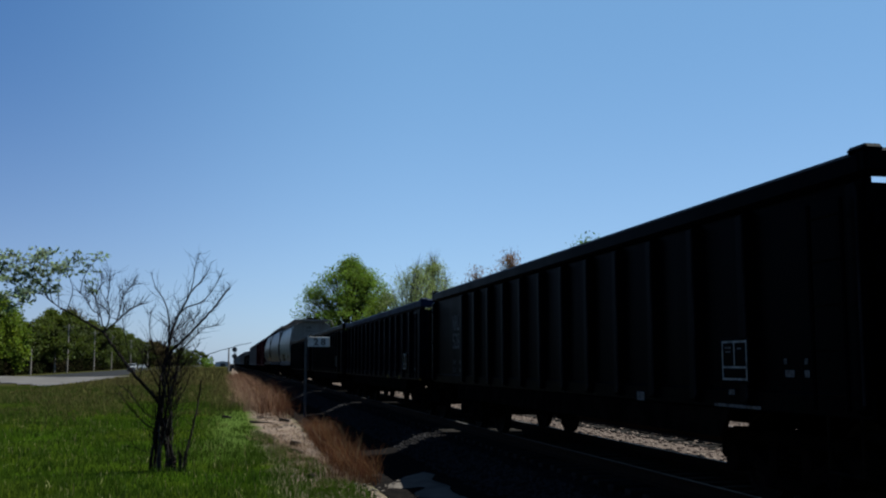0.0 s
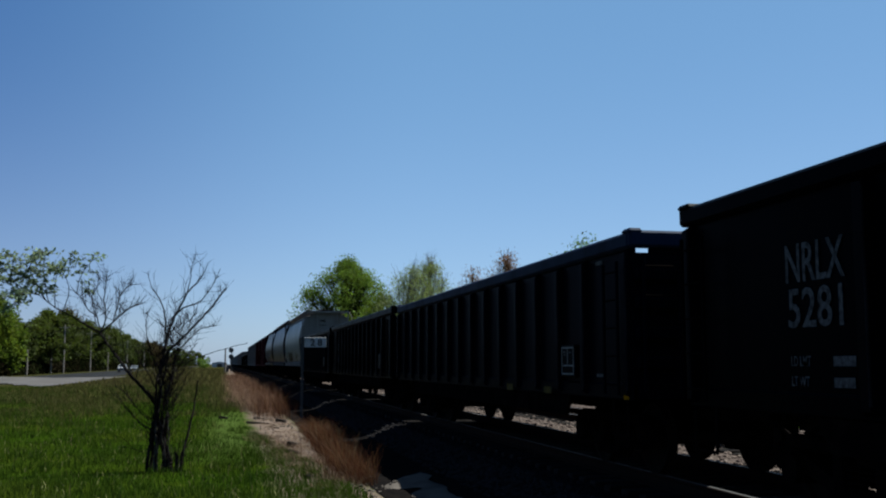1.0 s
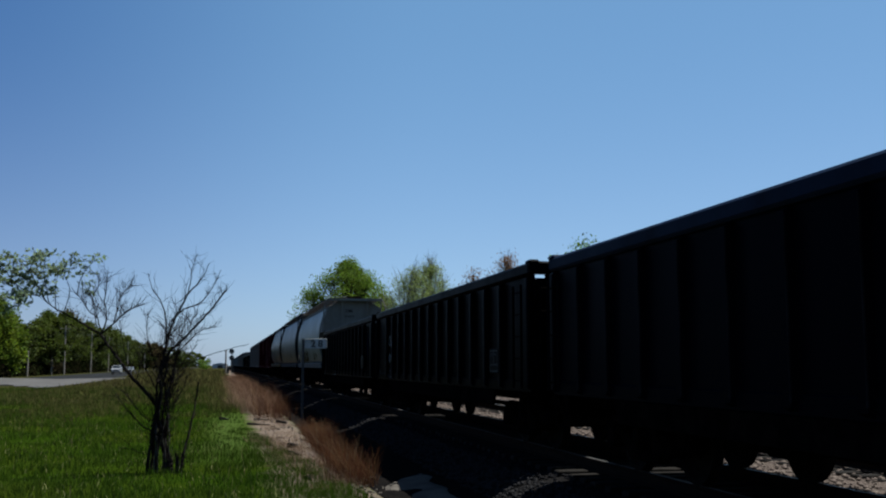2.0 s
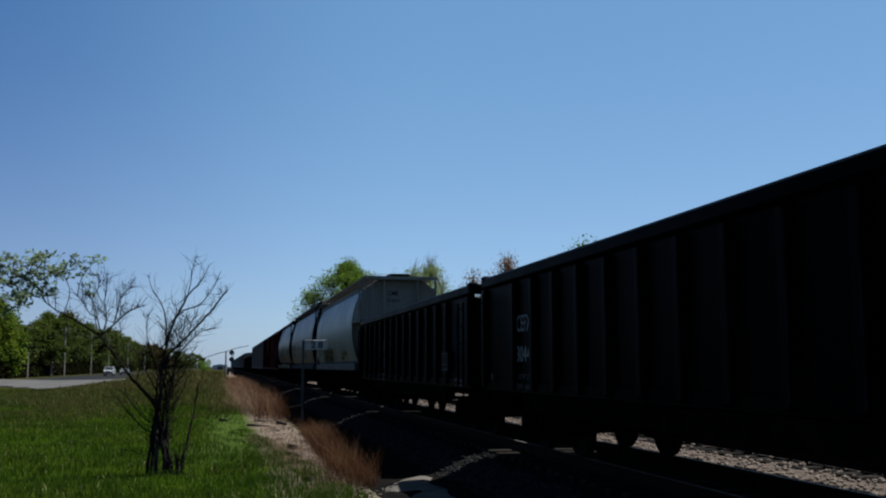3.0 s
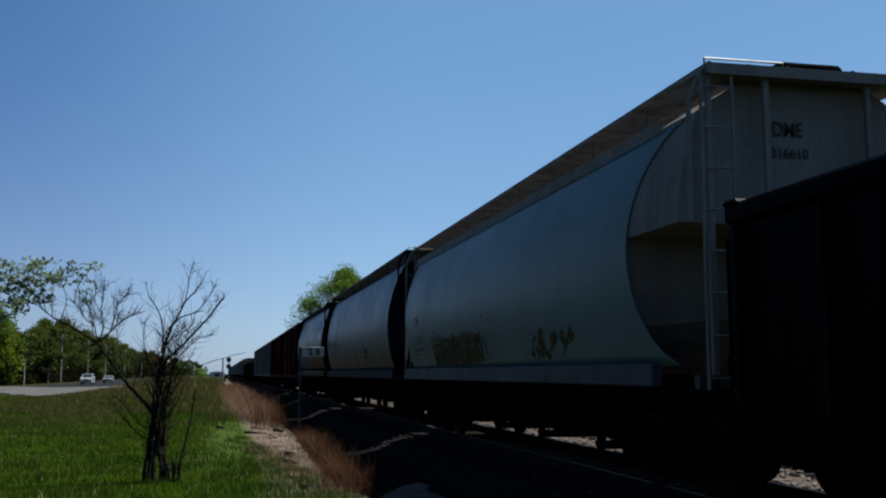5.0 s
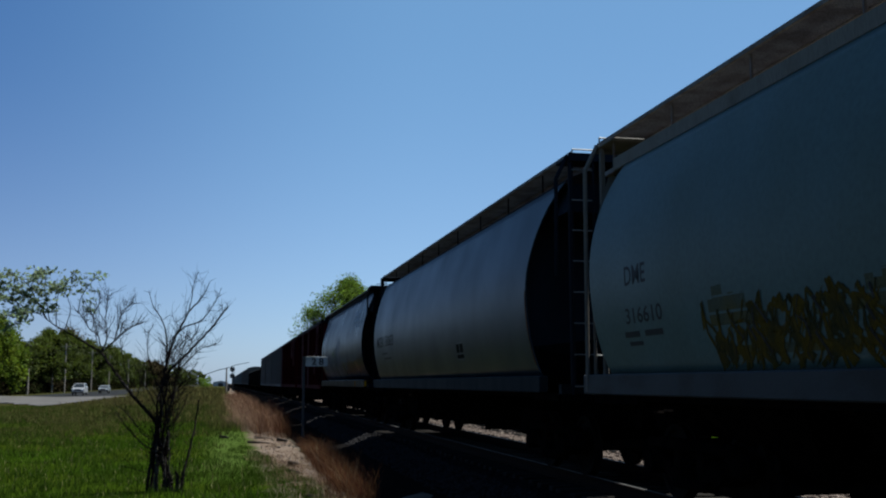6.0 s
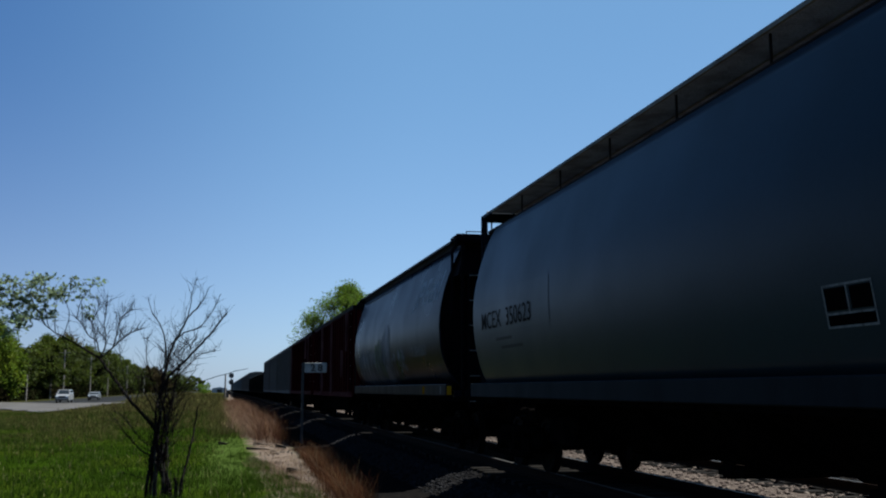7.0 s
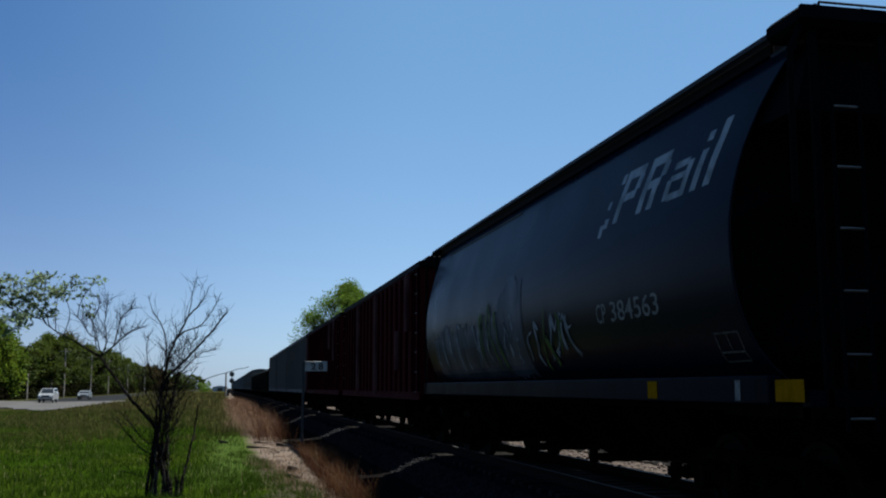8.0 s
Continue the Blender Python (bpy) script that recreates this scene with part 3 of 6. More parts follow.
ROUND = [(1.45, 1.10), (1.75, 1.36), (2.2, 1.53), (2.75, 1.585), (3.2, 1.565), (3.7, 1.48), (4.1, 1.37), (4.4, 1.28), (4.60, 1.22)]


def hopper(name, label, u0, u1, knots, side, roof, sill, end, inset=(1.2, 0.9), top=4.75, hatch=ROOF_DARK, upper_end=None,
           bays=4, bend=(1.2, 0.3), fascia=ROOF_RUST, rung=RUNG, lad=(-1.42, -1.06), far_bend=(0.1, 0.1), flange=None, rust=False, rungs=None, straight=False, skirt=None, platform=1.36, trucks=(2.0, 2.0), pitch=None, foot=0.32, gate=0.32, rigging=False):
    """Round-sided covered hopper: curved side sheets, roof with raised grated walkways and hatches, sill, end frames, ladders, outlet bays."""
    length = u1 - u0
    h = length / 2
    car = thing(name, label, "railway wagon", "freight train")
    zs = [knots[0][0] + (knots[-1][0] - knots[0][0]) * i / 18 for i in range(19)]
    ya, yb = -h + inset[0], h - inset[1]

    def face(z):
        return curve_width(z, knots)

    def rim_bend(z, cut):
        k = (z - 2.85) / ((knots[-1][0] - 2.85) if z > 2.85 else (2.85 - knots[0][0]))
        return -(cut[0] if z > 2.85 else cut[1]) * (1 - math.sqrt(max(0, 1 - k * k * 0.96))) / 0.8

    for s in (-1, 1):
        bm = bmesh.new()
        grid = []
        for f in [0, 0.001] + [j / 20 for j in range(1, 20)] + [0.999, 1]:
            grid.append([bm.verts.new((s * face(z), (ya + rim_bend(z, bend)) * (1 - f) + (yb + rim_bend(z, far_bend)) * f, z)) for z in zs])
        for a, b in zip(grid, grid[1:]):
            for i in range(len(zs) - 1):
                bm.faces.new((a[i], a[i + 1], b[i + 1], b[i]))
        bmesh.ops.recalc_face_normals(bm, faces=bm.faces[:])
        ob = part("side_sheet", bm, side, car, smooth=True)
        mod = ob.modifiers.new("plate", "SOLIDIFY")
        mod.thickness, mod.offset = 0.02, 0
    # end slope sheets, set in from the side sheets' rims
    for s, y in ((-1, ya), (1, yb)):
        bm = bmesh.new()
        rim = [(-face(z), z) for z in zs] + [(face(z), z) for z in reversed(zs)]
        back = [bm.verts.new((x * 0.985, y - s * (0.05 if z > 2.0 else 0.12 + (2.0 - z) * 1.6), z)) for x, z in rim]
        bm.faces.new(back)
        part("end_sheet", bm, end, car)
    zt, wt = knots[-1]
    bm = bmesh.new()
    outline = [(-wt - 0.02, zt - 0.06), (-wt - 0.02, zt), (-0.80, zt + 0.22), (0.80, zt + 0.22), (wt + 0.02, zt), (wt + 0.02, zt - 0.06)]
    prism(bm, outline, ya - bend[0] + 0.02, yb + 0.04)
    part("roof", bm, roof, car)
    if rust:
        bm = bmesh.new()
        last = None
        for i in range(13):
            z = 1.7 + i * 0.1
            y = ya + rim_bend(z, bend)
            wide = 0.05 + 0.035 * noise.noise(Vector((0, 0, z * 4)))
            cur = [bm.verts.new((-face(z) - 0.013, y + dy, z)) for dy in (0.0, wide)]
            if last:
                bm.faces.new((last[0], last[1], cur[1], cur[0]))
            last = cur
        part("rust_streak", bm, RUST, car, "orange rust along the sheet's edge")
    if flange:
        for s in (-1, 1):
            part("roof_flange", boxes((*sorted((s * (wt - 0.01), s * (wt + 0.035))), ya - 0.5, yb - 0.3, zt + flange[1], zt + flange[2])), flange[0], car)
    # raised walkway along each roof edge with cross slats, on brackets
    zw = top - 0.05
    for s in (-1, 1):
        xa, xb = sorted((s * 0.38, s * 1.33))
        w = part("running_board", boxes((xa, xa + 0.03, -h, h, zw, zw + 0.05), (xb - 0.03, xb, -h, h, zw - 0.01, zw + 0.05),
                                        ((xa + xb) / 2 - 0.012, (xa + xb) / 2 + 0.012, -h, h, zw, zw + 0.045)), fascia, car, "galvanised grated walkway")
        verts, faces = [], []
        y = -h + 0.02
        while y < h - 0.02:
            k = len(verts)
            for yy in (y, y + 0.012):
                for xx, zz in ((xa + 0.03, zw + 0.005), (xb - 0.03, zw + 0.005), (xb - 0.03, zw + 0.04), (xa + 0.03, zw + 0.04)):
                    verts.append((xx, yy, zz))
            faces += [(k, k + 1, k + 5, k + 4), (k + 2, k + 3, k + 7, k + 6), (k, k + 1, k + 2, k + 3), (k + 4, k + 5, k + 6, k + 7)]
            y += 0.045
        g = raw("grating", verts, faces, fascia, w)
        tagged(g, kind="stuff")
        n = int(length / 2.1)
        bracket = None
        for i in range(n + 1):
            y = ya + 0.1 + (yb - ya - 0.2) * i / n
            xe = s * min(wt, 1.28)
            if bracket is None:
                bracket = finish("walkway_bracket", boxes((*sorted((xe, xe - s * 0.025)), -0.01, 0.01, zt - 0.02, zw)), roof)
            link_mesh("walkway_bracket", bracket, w, at=(0, y, 0))
    for s in (-1, 1):
        edge = platform if s < 0 else 1.36
        part("end_walkway", boxes((-edge, edge, *sorted((s * h, s * (h - 0.62))), zw - 0.045 - (edge > 1.4) * 0.1, zw + (edge > 1.4) * 0.05), bevel=0.01 if edge < 1.4 else 0.05), end, car)
        lip = part("walkway_edge", boxes((-edge, edge, *sorted((s * (h + 0.02), s * (h - 0.02))), zw - 0.09, zw + 0.03)), end, car)
        part("grab_rail", bars([((-wt, s * (h - 0.1), zw), (-wt, s * (h - 0.1), zw + 0.11), 0.012), ((-wt, s * (h - 0.1), zw + 0.11), (-0.4, s * (h - 0.1), zw + 0.11), 0.012),
                                ((-0.4, s * (h - 0.1), zw + 0.11), (-0.4, s * (h - 0.1), zw), 0.012)]), rung if fascia is ROOF_RUST else end, lip)
    if skirt:
        for s in (-1, 1):
            part("roof_side", boxes((*sorted((s * 1.20, s * 1.24)), ya - 0.3, yb + 0.1, zt - 0.07, zw), bevel=0.008), skirt, car, "brown-black roof side below the walkway")
    # trough hatches
    for i in range(4):
        y = ya + (yb - ya) * (i + 0.5) / 4
        bm = boxes((-0.30, 0.30, y - 1.75, y + 1.75, zt + 0.2, top), bevel=0.05)
        part("hatch_cover", bm, hatch, car)
    box_end = boxes((-0.45, 0.35, -h + 0.1, -h + 1.0, zw + 0.02, zw + 0.14), bevel=0.04)
    part("hatch_end", box_end, UNDER, car)
    # frame below
    for s in (-1, 1):
        x0, x1 = sorted((s * 1.42, s * 1.56))
        part("side_sill", boxes((x0, x1, ya - 0.55, yb + 0.45, 1.27, 1.53), bevel=0.015), sill, car)
        x0, x1 = sorted((s * 1.30, s * 1.45))
        part("sill_web", boxes((x0, x1, ya, yb, 1.20, 1.50)), UNDER, car)
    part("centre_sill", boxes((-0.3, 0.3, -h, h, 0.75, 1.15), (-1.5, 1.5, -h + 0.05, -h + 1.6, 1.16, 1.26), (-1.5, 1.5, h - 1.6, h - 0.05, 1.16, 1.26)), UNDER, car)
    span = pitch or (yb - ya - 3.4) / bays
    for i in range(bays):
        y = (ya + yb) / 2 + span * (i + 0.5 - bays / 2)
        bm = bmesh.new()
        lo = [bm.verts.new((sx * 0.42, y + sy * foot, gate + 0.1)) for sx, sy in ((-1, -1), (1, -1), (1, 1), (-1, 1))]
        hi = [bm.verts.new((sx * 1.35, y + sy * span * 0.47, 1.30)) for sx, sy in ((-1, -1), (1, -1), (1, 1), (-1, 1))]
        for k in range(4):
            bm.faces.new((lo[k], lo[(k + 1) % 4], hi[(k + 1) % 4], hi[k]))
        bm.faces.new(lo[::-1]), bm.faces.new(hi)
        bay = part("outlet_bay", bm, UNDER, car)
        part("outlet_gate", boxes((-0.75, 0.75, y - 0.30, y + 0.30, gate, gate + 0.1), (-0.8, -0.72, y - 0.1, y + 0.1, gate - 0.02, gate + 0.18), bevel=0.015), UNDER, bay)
    # end frames, posts, ladders
    for s, y in ((-1, ya), (1, yb)):
        ye = s * (h - 0.08)
        for x in (-1.30, -0.62, 0.62, 1.30):
            part("end_post", boxes((x - 0.035, x + 0.035, *sorted((ye, ye - s * 0.06)), 1.2, zw - 0.04), bevel=0.01), end, car)
        part("end_beam", boxes((-1.5, 1.5, *sorted((ye, ye - s * 0.12)), 1.16, 1.40)), sill, car)
        low, high, count = (rungs or (1.25, zw - 0.1, 8)) if s < 0 else (1.25, 2.75, 4)
        ladder(car, lad[0], ye + s * 0.05, 0, low, high, count, end, rung, "end_ladder", lad[1])
        for x in (-1, 1):
            if straight and s > 0:
                part("corner_rail", bars([((x * 1.36, ye, zw), (x * 1.36, ye, 1.3), 0.028)], 8), end, car)
                continue
            part("corner_rail", bars([((x * 1.36, ye, zw), (x * 1.54, ye, zw - 0.36), 0.03), ((x * 1.54, ye, zw - 0.36), (x * 1.55, ye, 1.3 if s > 0 else 3.0), 0.03)], 8), end, car)
        part("brake_step", boxes((-0.9, 0.9, *sorted((ye + s * 0.02, ye - s * 0.25)), 1.42, 1.46)), UNDER, car)
        slope = bmesh.new()
        a = [(-1.25, y - s * 0.1, 3.1), (1.25, y - s * 0.1, 3.1), (1.2, y - s * 1.6, 1.4), (-1.2, y - s * 1.6, 1.4)]
        v = [slope.verts.new(p) for p in a] + [slope.verts.new((p[0], p[1] - s * 0.03, p[2])) for p in a]
        for f in ((0, 1, 2, 3), (7, 6, 5, 4), (0, 4, 5, 1), (1, 5, 6, 2), (2, 6, 7, 3), (3, 7, 4, 0)):
            slope.faces.new([v[i] for i in f])
        part("slope_sheet", slope, end, car)
        if upper_end and s < 0:
            bm = bmesh.new()
            up = [z for z in zs if z >= upper_end[0]]
            k = upper_end[1]
            rim = [(-face(z) * k, z) for z in up] + [(-0.8 * k, zw - 0.06), (0.8 * k, zw - 0.06)] + [(face(z) * k, z) for z in reversed(up)]
            prism(bm, rim, ye + 0.25, ya + 0.02)
            part("end_bulkhead", bm, end, car)
        coupler(car, s * h, s)
        truck(car, s * (h - trucks[s > 0]))
    for s in (-1, 1) if rigging else ():
        part("brake_rigging", boxes((-0.95, 0.95, *sorted((s * (h - 2.9), s * (h - 4.2))), 0.50, 0.98), (-0.06, 0.06, *sorted((s * (h - 4.1), s * (h - 6.0))), 0.62, 0.70), bevel=0.05), UNDER, car)
    part("brake_reservoir", ring(bmesh.new(), (-0.6, -h + 1.0, 1.5), (0.5, -h + 1.0, 1.5), 0.2, 0.2, 14), UNDER, car)
    train.append((car, (u0 + u1) / 2))
    return car, face


def ribbed_car(name, label, u0, u1, material, rib_material, top=4.82, ribs=15, turns=True, simple=False, faded=()):
    """Flat-sided covered car with vertical side posts, a shallow pitched roof and end walls."""
    length = u1 - u0
    h, w = length / 2, 1.52
    car = thing(name, label, "railway wagon", "freight train")
    bm = bmesh.new()
    prism(bm, [(-w, 1.25), (-w, top - 0.35), (w, top - 0.35), (w, 1.25)], -h + 0.3, h - 0.3)
    part("body", bm, material, car)
    bm = bmesh.new()
    prism(bm, [(-w - 0.04, top - 0.36), (-w - 0.04, top - 0.22), (-0.5, top), (0.5, top), (w + 0.04, top - 0.22), (w + 0.04, top - 0.36)], -h + 0.2, h - 0.2)
    part("roof", bm, (ROOF_BLACK if material is RED else ROOF_DARK) if not simple else material, car)
    part("side_sill", boxes((-w - 0.06, -w + 0.02, -h + 0.1, h - 0.1, 1.12, 1.32), (w - 0.02, w + 0.06, -h + 0.1, h - 0.1, 1.12, 1.32)), material, car)
    part("underframe", boxes((-0.3, 0.3, -h, h, 0.75, 1.25), (-1.2, 1.2, -h + 4.4, h - 4.4, 0.55, 1.25)), UNDER, car)
    rib = finish("side_post", boxes((-0.06, 0.0, -0.06, 0.06, 1.2, top - 0.42), bevel=0.02), rib_material)
    for i in range(ribs + 1):
        y = -h + 0.4 + (length - 0.8) * i / ribs
        link_mesh("side_post", rib, car, at=(-w, y, 0))
    for u, z0, z1, wide in faded:
        y = u - (u0 + u1) / 2
        part("worn_post", boxes((-w - 0.115, -w, y - wide / 2, y + wide / 2, z0, z1), bevel=0.015), RED_WORN, car, "side post with sun-faded paint")
    for s in (-1, 1):
        coupler(car, s * h, s)
        truck(car, s * (h - 2.1), turns)
        if not simple:
            ladder(car, -w - 0.05, s * (h - 0.32), s * (h - 0.75), 1.2, top - 0.4, 7, rib_material, RUNG)
    if not simple:
        part("running_board", boxes((-0.3, 0.3, -h + 0.1, h - 0.1, top + 0.06, top + 0.10)), ROOF_BLACK if material is RED else ROOF_RUST, car)
        for i in range(5):
            y = -h + length * (i + 0.5) / 5
            part("hatch_cover", boxes((-1.15, -0.45, y - 0.55, y + 0.55, top - 0.16, top + 0.05), bevel=0.03), ROOF_BLACK, car)
    train.append((car, (u0 + u1) / 2))
    return car


def flat(z):
    return 1.53


def mark(car, text, size, face, y, z, material, label, lift=0.012):
    """Stencilled characters on a car's side, each a part of its own."""
    bm = letters(text, *size)
    for v in bm.verts:
        v.tag = False
    for first in list(bm.verts):
        if first.tag:
            continue
        first.tag, group, todo = True, [], [first]
        while todo:
            v = todo.pop()
            group.append(v)
            for e in v.link_edges:
                o = e.other_vert(v)
                if not o.tag:
                    o.tag = True
                    todo.append(o)
        sub, again = bmesh.new(), {}
        for v in group:
            again[v] = sub.verts.new(v.co)
        for f in {f for v in group for f in v.link_faces}:
            sub.faces.new([again[v] for v in f.verts])
        part("character", on_side(sub, face, y, z, lift, strips=0.08), material, car, label)
    bm.free()


def plate(car, y, z, w, h, line, material=None):
    """Outlined stencil panel on a black board that stands level with the posts."""
    part("placard_board", boxes((-1.63, -1.47, y - w - 0.03, y + 0.03, z - 0.03, z + h + 0.03), bevel=0.006), BLACK, car)
    part("placard", on_side(placard(w, h, line), flat, y, z, 0.104), material or STENCIL, car, "white outlined stencil panel")
    part("stencil", on_side(patch_bars([(w * 0.14, w * 0.38, h * 0.80, h * 0.85), (w * 0.16, w * 0.36, h * 0.70, h * 0.74), (w * 0.62, w * 0.8, h * 0.78, h * 0.82)]), flat, y, z, 0.106), STENCIL_DIM, car)


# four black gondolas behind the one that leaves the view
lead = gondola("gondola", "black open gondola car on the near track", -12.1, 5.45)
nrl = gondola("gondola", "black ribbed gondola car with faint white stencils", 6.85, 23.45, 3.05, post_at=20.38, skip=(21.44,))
cy = (6.85 + 23.45) / 2
mark(nrl, "NRLX", (0.33, 0.86), flat, 21.55 - cy, 2.11, STENCIL_DIM, "faint white stencilled letters", 0.012)
mark(nrl, "5281", (0.34, 0.80), flat, 21.53 - cy, 1.72, STENCIL_DIM, "faint white stencilled digits", 0.012)
part("stencil", on_side(letters("LD LMT", 0.085, 0.30), flat, 21.51 - cy, 1.40, 0.012), STENCIL_DIM, nrl)
part("stencil", on_side(letters("LT WT", 0.085, 0.27), flat, 21.51 - cy, 1.23, 0.012), STENCIL_DIM, nrl)
part("stencil", on_side(patch_bars([(0, 0.3, 0.17, 0.25), (0, 0.28, 0, 0.08), (0.2, 0.3, -0.2, -0.08)]), flat, 20.89 - cy, 1.23, 0.012), STENCIL_DIM, nrl)
plate(nrl, 9.10 - cy, 1.26, 0.48, 0.37, 0.020)
part("stencil", on_side(patch_bars([(0, 0.05, 0.11, 0.16), (0.33, 0.38, 0.11, 0.16), (0.02, 0.17, 0, 0.06), (0.32, 0.4, 0, 0.06)]), flat, 8.14 - cy, 1.30, 0.012), STENCIL_DIM, nrl)
part("stencil", on_side(patch_bars([(0, 0.22, 0, 0.1)]), flat, 11.37 - cy, 0.99, 0.04), STENCIL_DIM, nrl)
part("stencil", on_side(patch_bars([(0, 0.9, 0, 0.03), (0.3, 0.42, 0.12, 0.17)]), flat, 9.41 - cy, 1.0, 0.04), STENCIL_DIM, nrl)

gb = gondola("gondola", "blue-black gondola car with pale top chord", 24.95, 41.5, 3.0, BLACK_BLUE, CHORD_BLUE)
cy = (24.95 + 41.5) / 2
plate(gb, 27.34 - cy, 1.27, 0.50, 0.38, 0.02)
part("reflector", on_side(patch_bars([(0, 0.16, 0, 0.2)]), flat, 25.2 - cy, 0.99, 0.05), YELLOW, gb, "yellow side reflector")
for y in (30.2, 28.18):
    part("reflector", on_side(patch_bars([(0, 0.36, 0, 0.1)]), flat, y - cy, 0.99, 0.105), SPRAY_YELLOW, gb, "orange side reflector")
part("stencil", on_side(patch_bars([(0, 0.3, 0, 0.04), (0.02, 0.26, 1.45, 1.5), (0.02, 0.2, 1.55, 1.6)]), flat, 26.2 - cy, 1.25, 0.012), STENCIL_DIM, gb)

gc = gondola("gondola", "black gondola car with white stencilled marks", 42.6, 59.15, 3.05, post_at=56.02)
cy = (42.6 + 59.15) / 2
mark(gc, "CEFX", (0.275, 0.80), flat, 57.04 - cy, 1.985, STENCIL, "white stencilled letters", 0.012)
mark(gc, "30446", (0.265, 0.95), flat, 57.04 - cy, 1.49, STENCIL, "white stencilled digits", 0.012)
part("stencil", on_side(letters("LD LMT 21950", 0.085, 0.72), flat, 56.94 - cy, 1.21, 0.012), STENCIL_DIM, gc)
part("stencil", on_side(letters("LT WT    4650", 0.085, 0.72), flat, 56.94 - cy, 1.05, 0.05), STENCIL_DIM, gc)
part("stencil", on_side(patch_bars([(0, 0.14, 0, 0.12)]), flat, 58.58 - cy, 1.17, 0.05), STENCIL_DIM, gc)
plate(gc, 44.9 - cy, 1.30, 0.5, 0.38, 0.02, STENCIL_DIM)

gd = gondola("gondola", "black gondola car with grimy stencils and a blue spray stroke", 60.2, 76.6, 3.03, post_at=71.9)
cy = (60.2 + 76.6) / 2
mark(gd, "CE", (0.28, 0.50), flat, 72.56 - cy, 1.88, STENCIL, "white stencilled letters")
mark(gd, "FX", (0.28, 0.46), flat, 71.60 - cy, 1.88, STENCIL, "white stencilled letters", 0.012)
mark(gd, "31", (0.28, 0.40), flat, 72.38 - cy, 1.40, STENCIL, "white stencilled digits")
mark(gd, "546", (0.28, 0.62), flat, 71.55 - cy, 1.40, STENCIL, "white stencilled digits", 0.012)
part("stencil", on_side(patch_bars([(0, 0.3, 0.14, 0.2), (0.75, 1.25, 0.14, 0.2), (0, 0.25, 0, 0.06), (0.8, 1.2, 0, 0.06)]), flat, 72.36 - cy, 1.0, 0.05), STENCIL_DIM, gd)
plate(gd, 62.64 - cy, 1.34, 0.58, 0.36, 0.022, STENCIL_DIM)
part("stencil", on_side(patch_bars([(0, 0.04, 0.1, 0.17), (0.08, 0.22, 0.1, 0.17), (0, 0.22, 0, 0.06)]), flat, 63.65 - cy, 1.33, 0.012), STENCIL_DIM, gd)
part("stencil", on_side(patch_bars([(0, 0.22, 0.1, 0.16), (0.06, 0.17, 0, 0.05), (0.47, 0.75, 0.1, 0.16), (0.47, 0.6, 0, 0.05), (0.64, 0.74, 0, 0.05)]), flat, 61.6 - cy, 1.01, 0.05), STENCIL_DIM, gd)
stroke = bmesh.new()
rows = [stroke.verts.new(p) for p in ((0.03, 1.05, 0), (0.08, 0.95, 0), (0.10, 0.80, 0), (0.14, 0.66, 0), (0.22, 0.60, 0), (0.27, 0.54, 0), (0.22, 0.44, 0), (0.18, 0.30, 0), (0.15, 0.12, 0), (0.13, 0.0, 0), (0.11, 0.12, 0), (0.09, 0.30, 0), (0.04, 0.42, 0), (0.02, 0.62, 0), (-0.01, 0.80, 0), (0.01, 0.95, 0))]
stroke.faces.new(rows)
tagged(part("graffiti", on_side(stroke, flat, 61.66 - cy, 1.47, 0.012), SPRAY_BLUE, gd, "blue sprayed drip"), kind="stuff")


def scrawl(car, face, y, z, w, h, count, material, seed, lift=0.01, thick=0.07):
    """Loose spray-can strokes."""
    rnd = random.Random(seed)
    bm = bmesh.new()
    for i in range(count):
        u = w * (i + rnd.uniform(-0.3, 0.3)) / count
        pts = [Vector((u + rnd.uniform(-0.15, 0.15), rnd.uniform(0, h * 0.3), 0))]
        for k in range(5):
            pts.append(pts[-1] + Vector((rnd.uniform(-0.14, 0.2), rnd.uniform(0.02, h * 0.3) * (1 if pts[-1].y < h * 0.75 else -1), 0)))
        wd = [thick * rnd.uniform(0.5, 1.3) for _ in pts]
        prev = None
        for p, t in zip(pts, wd):
            cur = (bm.verts.new(p + Vector((-t / 2, -t * 0.3, 0))), bm.verts.new(p + Vector((t / 2, t * 0.3, 0))))
            if prev:
                bm.faces.new((prev[0], prev[1], cur[1], cur[0]))
            prev = cur
    tagged(part("graffiti", on_side(bm, face, y, z, lift + 0.006, strips=0.08), material, car, "sprayed paint scrawl"), kind="stuff")


scrawl(gd, flat, 69.4 - cy, 1.15, 0.9, 0.6, 5, BLACK_POST, 3, 0.014, 0.05)

# covered hoppers
dme, face = hopper("covered_hopper", "light grey round-sided covered hopper with ochre graffiti", 77.4, 94.4, TEAR, GREY, ROOF_GREY, SILL_GREY, GREY_END,
                   (1.70, 0.38), 4.72, bend=(1.1, 1.0), upper_end=(2.95, 0.99), far_bend=(0.8, 0.3), flange=(GREY_END, -0.05, 0.11))
cy = (77.4 + 94.4) / 2
mark(dme, "DME", (0.23, 0.62), face, 92.83 - cy, 2.58, STENCIL_BLACK, "black lettering", 0.012)
mark(dme, "316610", (0.19, 1.05), face, 92.9 - cy, 2.12, STENCIL_BLACK, "black digits", 0.012)
part("stencil", on_side(patch_bars([(0, 0.45, 0.1, 0.17), (0.6, 1.1, 0.1, 0.17), (0.1, 0.5, 0, 0.05)]), face, 93.0 - cy, 1.86, 0.014), STENCIL_BLACK, dme)
rw = random.Random(23)
cols, high = [], 0.6
